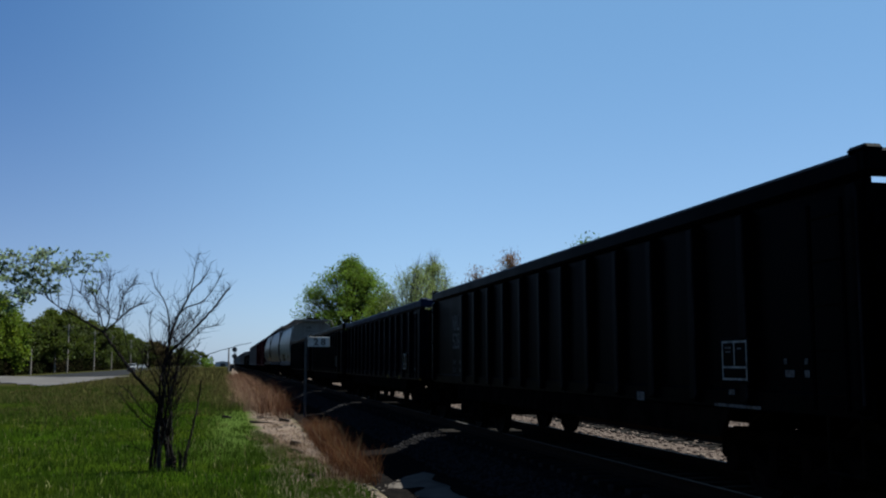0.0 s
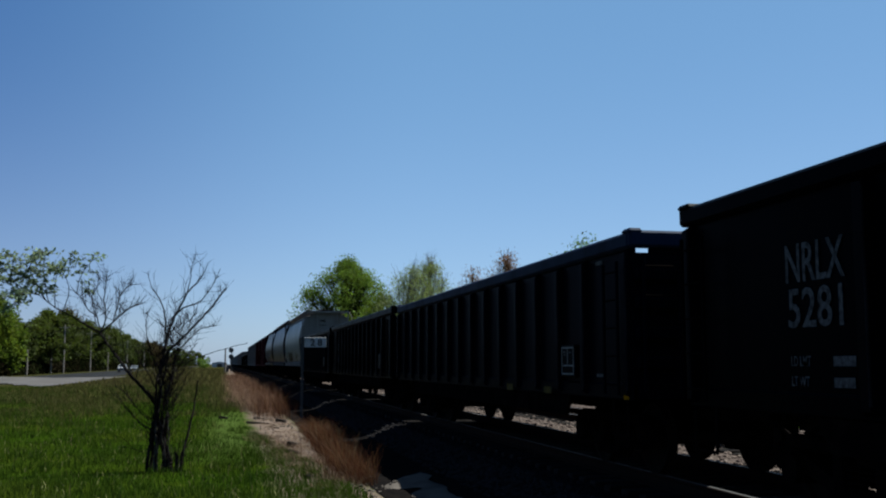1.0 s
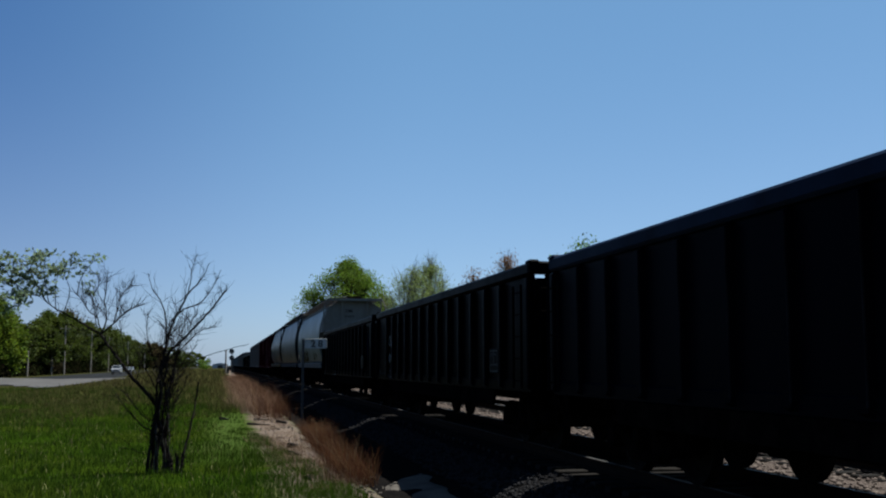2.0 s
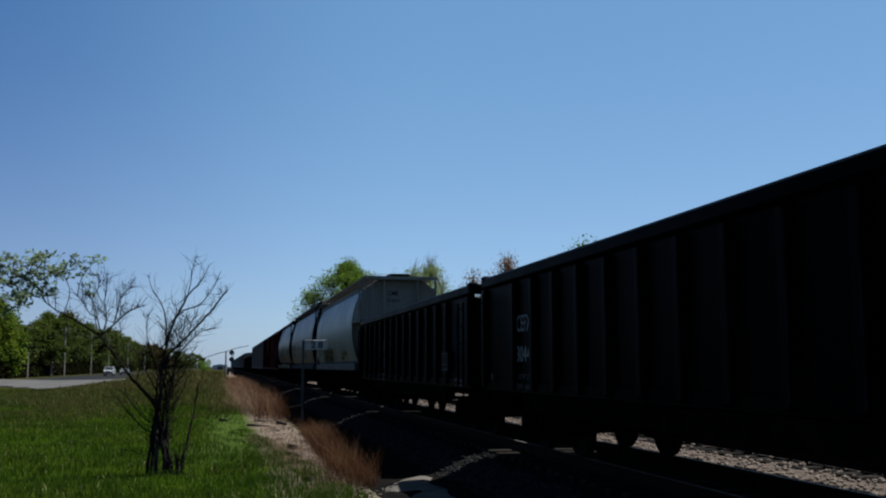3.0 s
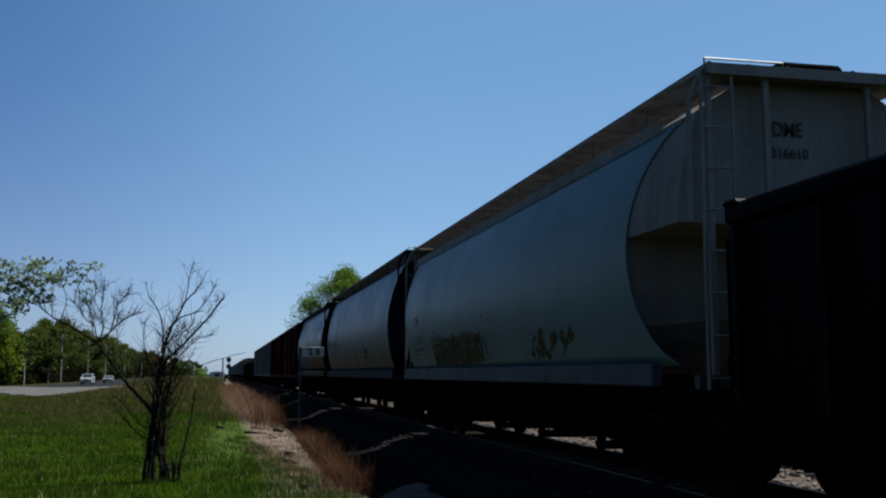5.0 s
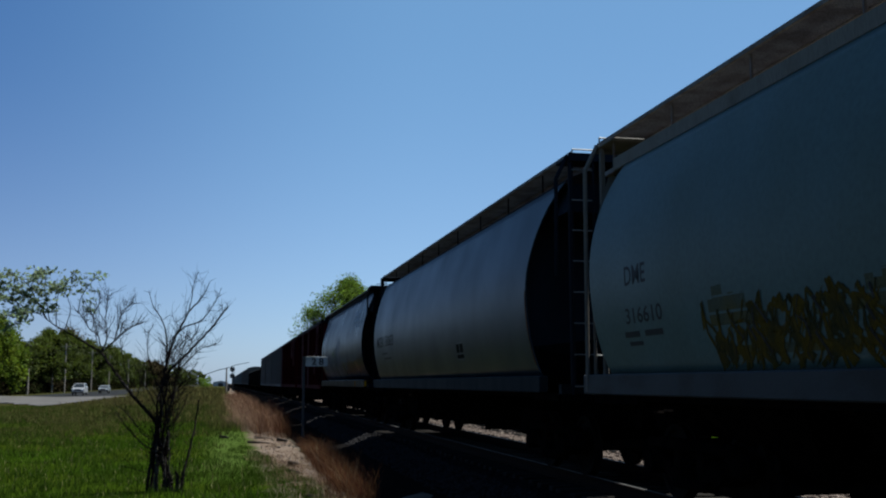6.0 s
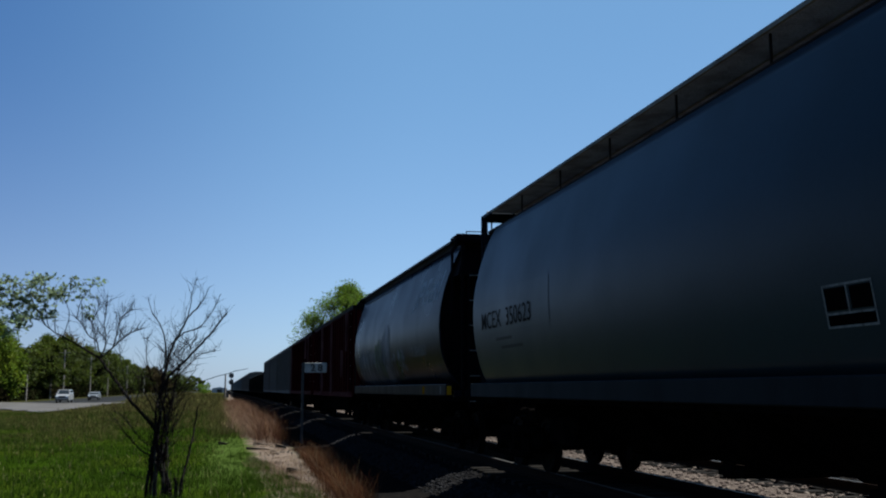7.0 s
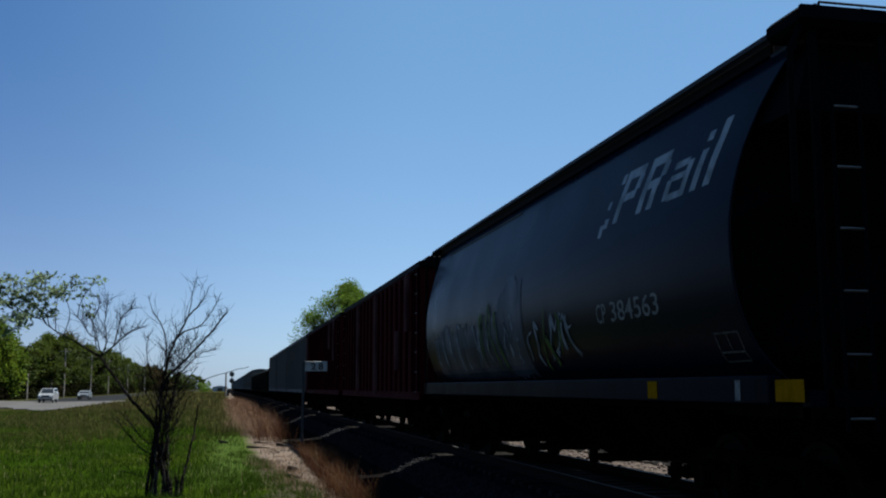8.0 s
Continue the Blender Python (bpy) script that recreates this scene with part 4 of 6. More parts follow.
for i in range(40):
    high = min(0.85, max(0.4, high + rw.uniform(-0.14, 0.14)))
    cols.append((i * 0.108, (i + 1) * 0.108, 0.0, high))
tagged(part("graffiti", on_side(patch_bars(cols), face, 90.75 - cy, 1.53, 0.010, strips=0.08), OCHRE_HAZE, dme, "ochre overspray"), kind="stuff")
scrawl(dme, face, 90.7 - cy, 1.52, 4.2, 0.75, 80, SPRAY_YELLOW, 8, 0.012, 0.045)
scrawl(dme, face, 90.6 - cy, 1.55, 4.0, 0.42, 45, SPRAY_YELLOW, 18, 0.012, 0.09)
scrawl(dme, face, 90.5 - cy, 1.56, 3.8, 0.7, 8, STENCIL_BLACK, 19, 0.015, 0.025)
scrawl(dme, face, 86.4 - cy, 1.62, 0.6, 0.5, 3, STENCIL_BLACK, 11, 0.016, 0.05)
scrawl(dme, face, 83.2 - cy, 1.6, 1.6, 0.5, 8, SPRAY_YELLOW, 12, 0.012, 0.14)
part("stencil", on_side(patch_bars([(0, 0.14, 0, 0.05), (0.02, 0.12, -0.09, -0.05)]), face, 86.2 - cy, 2.46, 0.014), STENCIL_BLACK, dme)
part("stencil", on_end(letters("DME", 0.16, 0.36), -0.42, -(94.4 - 77.4) / 2 + 0.31, 4.02), STENCIL_BLACK, dme)
part("stencil", on_end(letters("316610", 0.12, 0.46), -0.46, -(94.4 - 77.4) / 2 + 0.31, 3.77), STENCIL_BLACK, dme)

mcx, face = hopper("covered_hopper", "blue-grey round-sided covered hopper with black numbers", 95.5, 114.3, TEAR_TALL, GREY_BLUE, ROOF_BROWN, SILL_SLATE, BLUE_END,
                   (1.50, 0.30), 4.86, far_bend=(0.55, 0.4), rust=True, straight=True, lad=(-1.33, -0.97), upper_end=(3.95, 0.9), bays=3, pitch=2.8, foot=0.85, gate=0.45, rigging=True, trucks=(2.0, 1.4))
cy = (95.5 + 114.3) / 2
part("repaint_panel", on_side(patch_bars([(0, 2.6, 0.0, 0.5), (2.6, 4.3, 0.0, 0.72)]), face, 113.6 - cy, 2.42, 0.015, strips=0.08), REPAINT, mcx, "lighter repainted patch")
mark(mcx, "MCEX  350623", (0.31, 3.1, 0.002), face, 113.3 - cy, 2.50, BLACK, "black lettering", 0.022)
part("stencil", on_side(patch_bars([(0, 1.0, 0.15, 0.2), (0.3, 1.6, 0, 0.05)]), face, 112.4 - cy, 2.12, 0.014), STENCIL_BLACK, mcx)
part("placard", on_side(patch_bars([(0, 0.3, 0.12, 0.30), (0.34, 0.62, 0.12, 0.30), (0, 0.62, 0, 0.09)]), face, 102.24 - cy, 1.92, 0.014), BLACK, mcx, "black stencil panel")
part("placard_outline", on_side(placard(0.66, 0.35, 0.018), face, 102.26 - cy, 1.90, 0.017), STENCIL, mcx)

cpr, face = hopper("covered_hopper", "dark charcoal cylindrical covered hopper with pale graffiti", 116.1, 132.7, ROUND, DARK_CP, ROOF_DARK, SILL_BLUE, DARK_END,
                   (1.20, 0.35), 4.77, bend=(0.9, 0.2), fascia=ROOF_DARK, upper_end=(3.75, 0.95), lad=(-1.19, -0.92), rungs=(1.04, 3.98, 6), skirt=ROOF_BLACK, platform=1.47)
cy = (116.1 + 132.7) / 2
mark(cpr, "384563", (0.25, 1.45, 0.004), face, 120.5 - cy, 2.24, STENCIL, "white digits", 0.012)
mark(cpr, "CP", (0.25, 0.34, 0.004), face, 121.0 - cy, 2.24, STENCIL, "white letters", 0.012)
emblem = patch_bars([(0.0, 0.10, 0, 0.16), (0.10, 0.20, 0.10, 0.22), (0.20, 0.30, 0.62, 0.74), (0.34, 0.46, 0.12, 0.75), (0.46, 0.78, 0.63, 0.75), (0.68, 0.80, 0.46, 0.63), (0.46, 0.74, 0.36, 0.46),
                     (0.92, 1.04, 0.12, 0.75), (1.04, 1.34, 0.63, 0.75), (1.26, 1.38, 0.47, 0.63), (1.04, 1.30, 0.37, 0.47), (1.16, 1.28, 0.12, 0.37),
                     (0.06, 0.14, 0.34, 0.44), (1.50, 1.60, 0.14, 0.36), (1.60, 1.84, 0.12, 0.20), (1.55, 1.84, 0.33, 0.40), (1.84, 1.94, 0.12, 0.50), (1.56, 1.84, 0.46, 0.54), (2.06, 2.17, 0.12, 0.54), (2.06, 2.17, 0.62, 0.72), (2.30, 2.42, 0.12, 0.78)])
for v in emblem.verts:
    v.co.x *= 1.28
part("emblem", on_side(emblem, face, 120.95 - cy, 3.36, 0.012, slant=0.45, strips=0.08), EMBLEM, cpr, "slanted pale lettering shapes")
part("placard", on_side(placard(0.50, 0.30, 0.02), face, 117.93 - cy, 1.67, 0.02, strips=0.08), STENCIL_DIM, cpr, "white outlined stencil panel")
part("roof_edge", boxes((-1.29, -1.25, 125.3 - cy, 131.2 - cy, 4.43, 4.47), bevel=0.006), SILL_GREY, cpr, "pale strip along part of the roof edge")
for y, w, mm in ((119.4, 0.26, YELLOW), (116.62, 0.46, YELLOW), (117.35, 0.1, STENCIL)):
    part("reflector", on_side(patch_bars([(0, w, 0, 0.19)]), lambda z: 1.56, y - cy, 1.30, 0.006), mm, cpr)
rw = random.Random(55)
cols, top = [], 1.0
for i in range(54):
    top = min(1.75, max(0.9, top + rw.uniform(-0.15, 0.165)))
    cols.append((i * 0.13, (i + 1) * 0.13, rw.uniform(0, 0.1), top))
tagged(part("graffiti", on_side(patch_bars(cols), face, 131.4 - cy, 1.56, 0.015, strips=0.08), WASH, cpr, "hazy lilac overspray"), kind="stuff")
scrawl(cpr, face, 131.0 - cy, 1.72, 5.0, 1.15, 8, SPRAY_PALE, 31, 0.016, 0.10)
scrawl(cpr, face, 125.6 - cy, 1.75, 4.2, 0.9, 9, SPRAY_PALE, 33, 0.016, 0.10)
scrawl(cpr, face, 127.2 - cy, 1.7, 1.6, 1.35, 5, SPRAY_GREEN, 37, 0.022, 0.08)
scrawl(cpr, face, 123.4 - cy, 1.6, 1.2, 1.1, 3, SPRAY_GREEN, 39, 0.022, 0.09)

# the rest of the train
ribbed_car("ribbed_hopper", "oxide red ribbed covered hopper with dark roof", 133.3, 150.3, RED, RED_RIB, ribs=19, faded=((145.4, 1.2, 4.4, 0.17), (140.9, 1.2, 4.4, 0.2), (135.2, 2.9, 4.42, 0.18), (136.8, 1.9, 3.0, 0.1)))
ribbed_car("ribbed_hopper", "oxide red ribbed covered hopper with dark roof", 151.5, 169.3, RED, RED_RIB, ribs=19, faded=((153.8, 2.6, 4.42, 0.2), (156.0, 3.2, 4.4, 0.12), (168.6, 1.2, 4.4, 0.2)))
ribbed_car("ribbed_hopper", "faded grey covered hopper with dusty sides", 170.6, 187.9, TAN, TAN)
ribbed_car("ribbed_hopper", "faded grey covered hopper with dusty sides", 189.2, 203.6, TAN, TAN)
ribbed_car("ribbed_hopper", "faded grey covered hopper with dusty sides", 204.8, 220.4, TAN, TAN)
u = 221.7
for i in range(4):
    gondola("gondola", "black open gondola car far down the train", u, u + 16, 3.5, clean=True, turns=False)
    u += 17.3
for i in range(27):
    kind = (TAN, "faded grey boxcar far down the train") if i < 5 else (GREEN_CAR, "grey-green boxcar far down the train")
    ribbed_car("boxcar", kind[1], u, u + 16.2, kind[0], kind[0], 4.7, 8, False, True)
    u += 17.4


# ---------------------------------------------------------------- ground and track
def sheet(name, xs, ys, height, material):
    verts = [(x, y, height(x, y)) for y in ys for x in xs]
    k = len(xs)
    faces = [(j * k + i, j * k + i + 1, (j + 1) * k + i + 1, (j + 1) * k + i) for j in range(len(ys) - 1) for i in range(k - 1)]
    ob = raw(name, verts, faces, material)
    ob.data.polygons.foreach_set("use_smooth", [True] * len(faces))
    return ob


def steps(rows):
    """Values from rows of (start, step), ending at the last start."""
    out = []
    for (a, st), (b, _) in zip(rows, rows[1:]):
        n = max(1, round((b - a) / st))
        out += [a + (b - a) * i / n for i in range(n)]
    return out + [rows[-1][0]]


def meadow_height(x, y):
    near = max(0.0, 1 - abs(y - 30) / 90)
    bumps = 0.06 * noise.noise(Vector((x * 0.35, y * 0.35, 0))) + 0.03 * noise.noise(Vector((x * 1.3, y * 1.3, 4)))
    level = -0.66
    if x > 2.3:
        level -= 0.14 * min(1, (x - 2.3) / 0.8)
        bumps *= 0.2
    if abs(x) > 12:
        bumps *= 0.3
    return level + bumps * near


XS = steps([(-1500, 400), (-300, 60), (-60, 8), (-12, 0.6), (3.2, 1.0), (14, 8), (60, 60), (300, 400), (1500, 1)])
YS = steps([(-400, 80), (0, 3), (12, 0.6), (50, 2), (110, 12), (300, 60), (900, 300), (3000, 1)])
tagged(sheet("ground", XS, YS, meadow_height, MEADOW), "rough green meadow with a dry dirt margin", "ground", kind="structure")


def bed_height(x):
    knots = [(2.35, -0.82), (2.6, -0.69), (3.6, -0.66), (4.05, -0.58), (4.25, -0.48), (4.5, -0.36), (4.75, -0.29), (5.0, -0.25), (7.4, -0.25), (9.0, -0.24), (13.6, -0.24), (15.0, -0.34), (16.8, -0.72)]
    for (a, p), (b, q) in zip(knots, knots[1:]):
        if x <= b:
            return p + (q - p) * max(0, (x - a) / (b - a))
    return -0.74


def bed_surface(x, y):
    return bed_height(x) + 0.03 * noise.noise(Vector((x * 2.2, y * 2.2, 1))) + 0.018 * noise.noise(Vector((x * 7, y * 7, 2)))


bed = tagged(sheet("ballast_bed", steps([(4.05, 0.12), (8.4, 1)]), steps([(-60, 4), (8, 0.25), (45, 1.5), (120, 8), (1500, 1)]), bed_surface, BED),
             "grey-brown crushed stone track bed, train shade in its colour", "track bed", kind="structure")


tagged(sheet("second_ballast_bed", steps([(8.35, 0.12), (14.0, 0.4), (16.8, 1)]), steps([(-60, 4), (8, 0.25), (45, 1.5), (120, 8), (1500, 1)]), lambda x, y: bed_surface(x, y) + 0.004, BED_PINK),
       "pinkish crushed stone bed of the second track", "track bed", kind="structure")
# added dark sheet: shade at the bed's foot painted as a surface
tagged(sheet("shade_strip", steps([(2.35, 0.12), (4.10, 1)]), steps([(-60, 4), (8, 0.25), (45, 1.5), (120, 8), (1500, 1)]), lambda x, y: bed_surface(x, y) + 0.004, SHADE_STRIP),
       "dark strip at the foot of the track bed, shade put in its colour", "track bed", kind="structure")


def pad_height(x, y):
    wob = 0.6 * noise.noise(Vector((x * 1.7, y * 1.1, 11))) + 0.12 * noise.noise(Vector((x * 6, y * 6, 3)))
    edge = min(1, (x - 2.62 + wob * 0.8) / 0.7, (4.0 - x + wob * 0.5) / 0.4, (19.3 - y + 0.5 * (x - 2.3) + wob) / 1.0)
    return -0.82 + 0.20 * max(0, edge) ** 0.5 + 0.02 * noise.noise(Vector((x * 0.9, y * 0.5, 7)))


tagged(sheet("pavement", steps([(2.3, 0.08), (4.0, 1)]), steps([(-20, 2), (12, 0.15), (20, 1)]), pad_height, PACKED),
       "smooth packed limestone pad beside the track", "pavement", kind="structure")

track = thing("railway_track", "steel rails on dark timber ties", "railway track", kind="structure")
RAIL = [(-0.07, -0.171), (-0.07, -0.158), (-0.012, -0.13), (-0.009, -0.045), (-0.036, -0.03), (-0.036, -0.004), (-0.028, 0.0),
        (0.028, 0.0), (0.036, -0.004), (0.036, -0.03), (0.009, -0.045), (0.012, -0.13), (0.07, -0.158), (0.07, -0.171)]
for s in (-1, 1):
    bm = bmesh.new()
    prism(bm, [(x + TRACK_X + s * (GAUGE + 0.036), z) for x, z in RAIL], -80, 1500)
    rail = part("rail", bm, RAIL_SIDE, track, "rusty rail with polished head")
    part("rail_head", boxes((TRACK_X + s * (GAUGE + 0.036) - 0.026, TRACK_X + s * (GAUGE + 0.036) + 0.026, -80, 1500, -0.002, 0.003)), TREAD, rail)
SECOND_X = 10.40
second = thing("railway_track", "second pair of steel rails on timber ties", "railway track", kind="structure")
for s in (-1, 1):
    bm = bmesh.new()
    prism(bm, [(x + SECOND_X + s * (GAUGE + 0.036), z) for x, z in RAIL], -80, 1500)
    rail = part("rail", bm, RAIL_SIDE, second, "rusty rail with polished head")
    part("rail_head", boxes((SECOND_X + s * (GAUGE + 0.036) - 0.026, SECOND_X + s * (GAUGE + 0.036) + 0.026, -80, 1500, -0.002, 0.003)), TREAD, rail)
tie_mesh = finish("tie", boxes((-1.3, 1.3, -0.115, 0.115, -0.36, -0.175), bevel=0.015), TIE)
for i in range(260):
    o = link_mesh("tie", tie_mesh, track, at=(TRACK_X + random.uniform(-0.04, 0.04), 2.0 + i * 0.52, random.uniform(-0.008, 0.006)))
    o.rotation_euler.z = random.uniform(-0.02, 0.02)
    if i < 110:
        link_mesh("tie", tie_mesh, second, at=(SECOND_X + random.uniform(-0.04, 0.04), 2.2 + i * 0.52, random.uniform(-0.03, -0.012)))


def stones(name, count, xr, yr, size, seed, surface, material, lift=0.3):
    """Loose angular stones, denser towards the near end."""
    rnd = np.random.RandomState(seed)
    ico = bmesh.new()
    bmesh.ops.create_icosphere(ico, subdivisions=1, radius=1)
    base = np.array([v.co[:] for v in ico.verts])
    tri = np.array([[v.index for v in f.verts] for f in ico.faces])
    ico.free()
    t = rnd.rand(count) ** 2.0
    y = yr[0] + (yr[1] - yr[0]) * t
    x = xr[0] + (xr[1] - xr[0]) * rnd.rand(count)
    keep = np.ones(count, bool)
    verts, faces = [], []
    k = 0
    for px, py in zip(x, y):
        s = size * rnd.uniform(0.5, 1.35) * (1 + py / 60)
        shape = base * (1 + rnd.uniform(-0.28, 0.28, (12, 1))) * s * np.array([1, rnd.uniform(0.6, 1), rnd.uniform(0.5, 0.8)])
        a = rnd.uniform(0, 6.28)
        shape[:, :2] = shape[:, :2] @ np.array([[math.cos(a), -math.sin(a)], [math.sin(a), math.cos(a)]])
        verts.append(shape + (px, py, surface(px, py) + s * lift))
        faces.append(tri + 12 * k)
        k += 1
    ob = raw(name, np.concatenate(verts).tolist(), np.concatenate(faces).tolist(), material)
    return ob


tagged(stones("pink_ballast", 13000, (8.3, 15.5), (9.0, 70.0), 0.032, 45, bed_surface, STONE_PINK), "clean pinkish ballast stones of the second track", "ballast", kind="stuff")
# paler stones stand for the sunlit shoulder, darker ones for the train's shade
tagged(stones("shoulder_ballast", 7000, (3.95, 4.75), (7.0, 62.0), 0.027, 35, bed_surface, STONE_TOE), "angular grey ballast stones on the shoulder, coloured paler for sunlight", "ballast", kind="stuff")
tagged(stones("ballast", 12000, (4.7, 8.3), (7.0, 62.0), 0.027, 5, bed_surface, STONE), "angular grey-brown ballast stones beside the rails, darkened as train shade", "ballast", kind="stuff")


# ---------------------------------------------------------------- grass
def blades(name, seeds, material, height, width, lean, seed, label, category="grass", seg=2, drift=(0, 0)):
    """Tapered, bent blades; seeds is an array of (x, y, z, scale)."""
    rnd = np.random.RandomState(seed)
    n = len(seeds)
    a, b = rnd.uniform(0, 6.283, n), rnd.uniform(0, 6.283, n)
    h = height * seeds[:, 3] * rnd.uniform(0.55, 1.2, n)
    w = width * (0.6 + 0.4 * seeds[:, 3]) * rnd.uniform(0.6, 1.3, n)
    out = lean * h * rnd.uniform(0.2, 1.3, n)
    side = np.stack([np.cos(a), np.sin(a), 0 * a], 1) * w[:, None] / 2
    way = np.stack([np.cos(b) + drift[0], np.sin(b) + drift[1], 0 * b], 1)
    rings = []
    for k in range(seg):
        f = k / seg
        c = seeds[:, :3] + way * (out * f * f)[:, None]
        c[:, 2] += h * f
        rings += [c - side * (1 - 0.5 * f), c + side * (1 - 0.5 * f)]
    tip = seeds[:, :3] + way * out[:, None]
    tip[:, 2] += h * 0.97
    rings.append(tip)
    m = len(rings)
    verts = np.stack(rings, 1).reshape(-1, 3)
    faces = []
    base = np.arange(n) * m
    quads = [np.stack([base + 2 * k, base + 2 * k + 1, base + 2 * k + 3, base + 2 * k + 2], 1) for k in range(seg - 1)]
    tris = np.stack([base + m - 3, base + m - 2, base + m - 1], 1)
    for q in quads:
        faces += q.tolist()
    faces += tris.tolist()
    return tagged(raw(name, verts.tolist(), faces, material), label, category, kind="stuff")


def meadow_seeds(n, seed, x0, x1, y0, y1, power=2.0):
    rnd = np.random.RandomState(seed)
    y = y0 + (y1 - y0) * rnd.rand(n) ** power
    f = rnd.rand(n)
    margin = np.where(y < 34, np.minimum(2.25, 2.2 - (y - 17) * 0.080), 0.8 + np.clip(y - 45, 0, 30) * 0.04)
    lo, hi = np.maximum(x0, -0.30 * y - 1.0), np.minimum(x1, margin)
    x = lo + (hi - lo) * f
    z = np.array([meadow_height(a, b) for a, b in zip(x, y)])
    clump = np.array([0.75 + 0.6 * noise.noise(Vector((a * 0.7, b * 0.7, 9))) for a, b in zip(x, y)])
    mown = np.clip(1.3 - np.hypot((x - 0.45) / 0.75, (y - 35) / 7.5), 0, 1)
    return np.stack([x, y, z, np.clip(clump * (1 + y / 90), 0.35, 2.2) * (1 - 0.6 * np.minimum(1, mown * 1.5))], 1)


g = meadow_seeds(128000, 1, -24, 9, 12.5, 96)
blades("meadow_grass", g, BLADE, 0.17, 0.011, 0.6, 2, "long green meadow grass with pale flecks")
near = meadow_seeds(14000, 16, -8, 1.2, 0.5, 13, 0.8)
blades("meadow_grass", near, BLADE, 0.17, 0.011, 0.6, 17, "long green meadow grass with pale flecks")
rb = np.random.RandomState(81)
bx, by = rb.uniform(-9, 1.1, 16000), rb.uniform(-8, 10, 16000)
behind = np.stack([bx, by, np.array([meadow_height(a, b) for a, b in zip(bx, by)]), rb.uniform(0.5, 1.1, 16000)], 1)
blades("meadow_grass", behind, BLADE, 0.17, 0.011, 0.6, 82, "long green meadow grass with pale flecks")
g = meadow_seeds(16000, 6, -14.6, 9, 55, 150, 1.2)
blades("brown_meadow_grass", g, BROWNGRASS, 0.20, 0.035, 0.5, 3, "browning seeding grass farther out in the meadow")
sd = meadow_seeds(900, 4, -30, 0.9, 13, 60)
blades("seed_stalk", sd, STRAW, 0.30, 0.009, 0.4, 5, "pale straw seed stalks among the meadow grass", "grass stalks")


fl = meadow_seeds(1300, 14, -12, 0.9, 12.5, 42, 1.3)
fl[:, 2] += 0.05
blades("seed_head", fl, SEED, 0.095, 0.013, 0.8, 15, "small pale seed heads among the meadow grass", "grass flecks")
rd = np.random.RandomState(71)
dx, dy = rd.uniform(-15, 0.3, 18000), rd.normal(52, 9, 18000)
drift = np.stack([dx, dy, np.full(18000, -0.66), rd.uniform(0.5, 1.1, 18000)], 1)
drift = drift[np.array([noise.noise(Vector((a * 0.22, b * 0.12, 3))) > 0.04 for a, b in zip(dx, dy)])]
blades("brown_meadow_grass", drift, BROWNGRASS, 0.26, 0.022, 0.5, 72, "drift of browning seeding grass in the meadow")


def tufts(centres, per, spread, seed, scale=1.0):
    rnd = np.random.RandomState(seed)
    rows = []
    for x, y, size in centres:
        k = int(per * size)
        r = spread * size * np.sqrt(rnd.rand(k))
        a = rnd.uniform(0, 6.283, k)
        px, py = x + r * np.cos(a), y + r * np.sin(a) * 1.4
        pz = np.array([meadow_height(p, q) for p, q in zip(px, py)])
        rows.append(np.stack([px, py, pz - 0.02, np.full(k, size * scale) * rnd.uniform(0.6, 1.1, k)], 1))
    return np.concatenate(rows)


tagged(stones("dirt_rubble", 260, (2.2, 3.0), (9.0, 24.0), 0.035, 25, lambda x, y: max(meadow_height(x, y), pad_height(x, y)), PACKED, 0.2), "pale stones along the edge of the packed pad", "stones", kind="stuff")
rnd = random.Random(4)
verge = [(1.95 - i * 0.010 + rnd.uniform(-0.35, 0.4), 17.5 + i * 0.16 + rnd.uniform(-0.3, 0.3), rnd.uniform(0.5, 1.0)) for i in range(75)]
blades("dry_verge_grass", tufts(verge, 60, 0.36, 51), DRY, 0.22, 0.009, 0.95, 52, "short dry pinkish grass on the near dirt margin", "grass", 3, (-0.3, -0.1))
stray = [(1.75 - i * 0.016 + rnd.uniform(-0.5, 0.22), 13 + i * 0.3 + rnd.uniform(-0.3, 0.3), rnd.uniform(0.5, 1.0)) for i in range(70)]
blades("meadow_grass", tufts(stray, 60, 0.32, 53), BLADE, 0.2, 0.011, 0.7, 54, "green meadow grass straying over the dirt margin")
near_clumps = [(2.34 + 0.011 * i + rnd.uniform(-0.20, 0.26), 18.2 + i * 0.31 + rnd.uniform(-0.3, 0.3), rnd.uniform(0.55, 1.0)) for i in range(46)]
far_clumps = [(2.45 - (i / 150) * 1.2 + rnd.uniform(-0.6, 0.35), 40 + i * 0.62 + rnd.uniform(-0.8, 0.8), rnd.uniform(0.7, 1.25)) for i in range(150)]
pale_clumps = [(1.45 + rnd.uniform(-0.7, 0.8), 43 + i * 0.75 + rnd.uniform(-0.8, 0.8), rnd.uniform(0.7, 1.2)) for i in range(120)]
faded = [(1.0 - (i / 90) * 1.6 + rnd.uniform(-1.3, 0.6), 46 + i * 1.3 + rnd.uniform(-0.8, 0.8), rnd.uniform(0.7, 1.2)) for i in range(110)]
blades("brown_bunch_grass", tufts(faded, 70, 0.7, 19), BROWNGRASS, 0.62, 0.026, 0.5, 20, "faded brown bunch grass thinning into the meadow", "grass", 3)
blades("russet_grass", tufts(near_clumps, 150, 0.36, 7), REDGRASS, 0.72, 0.0085, 0.75, 8, "tall dry russet bunch grass along the track", "grass", 3, (-0.5, -0.2))
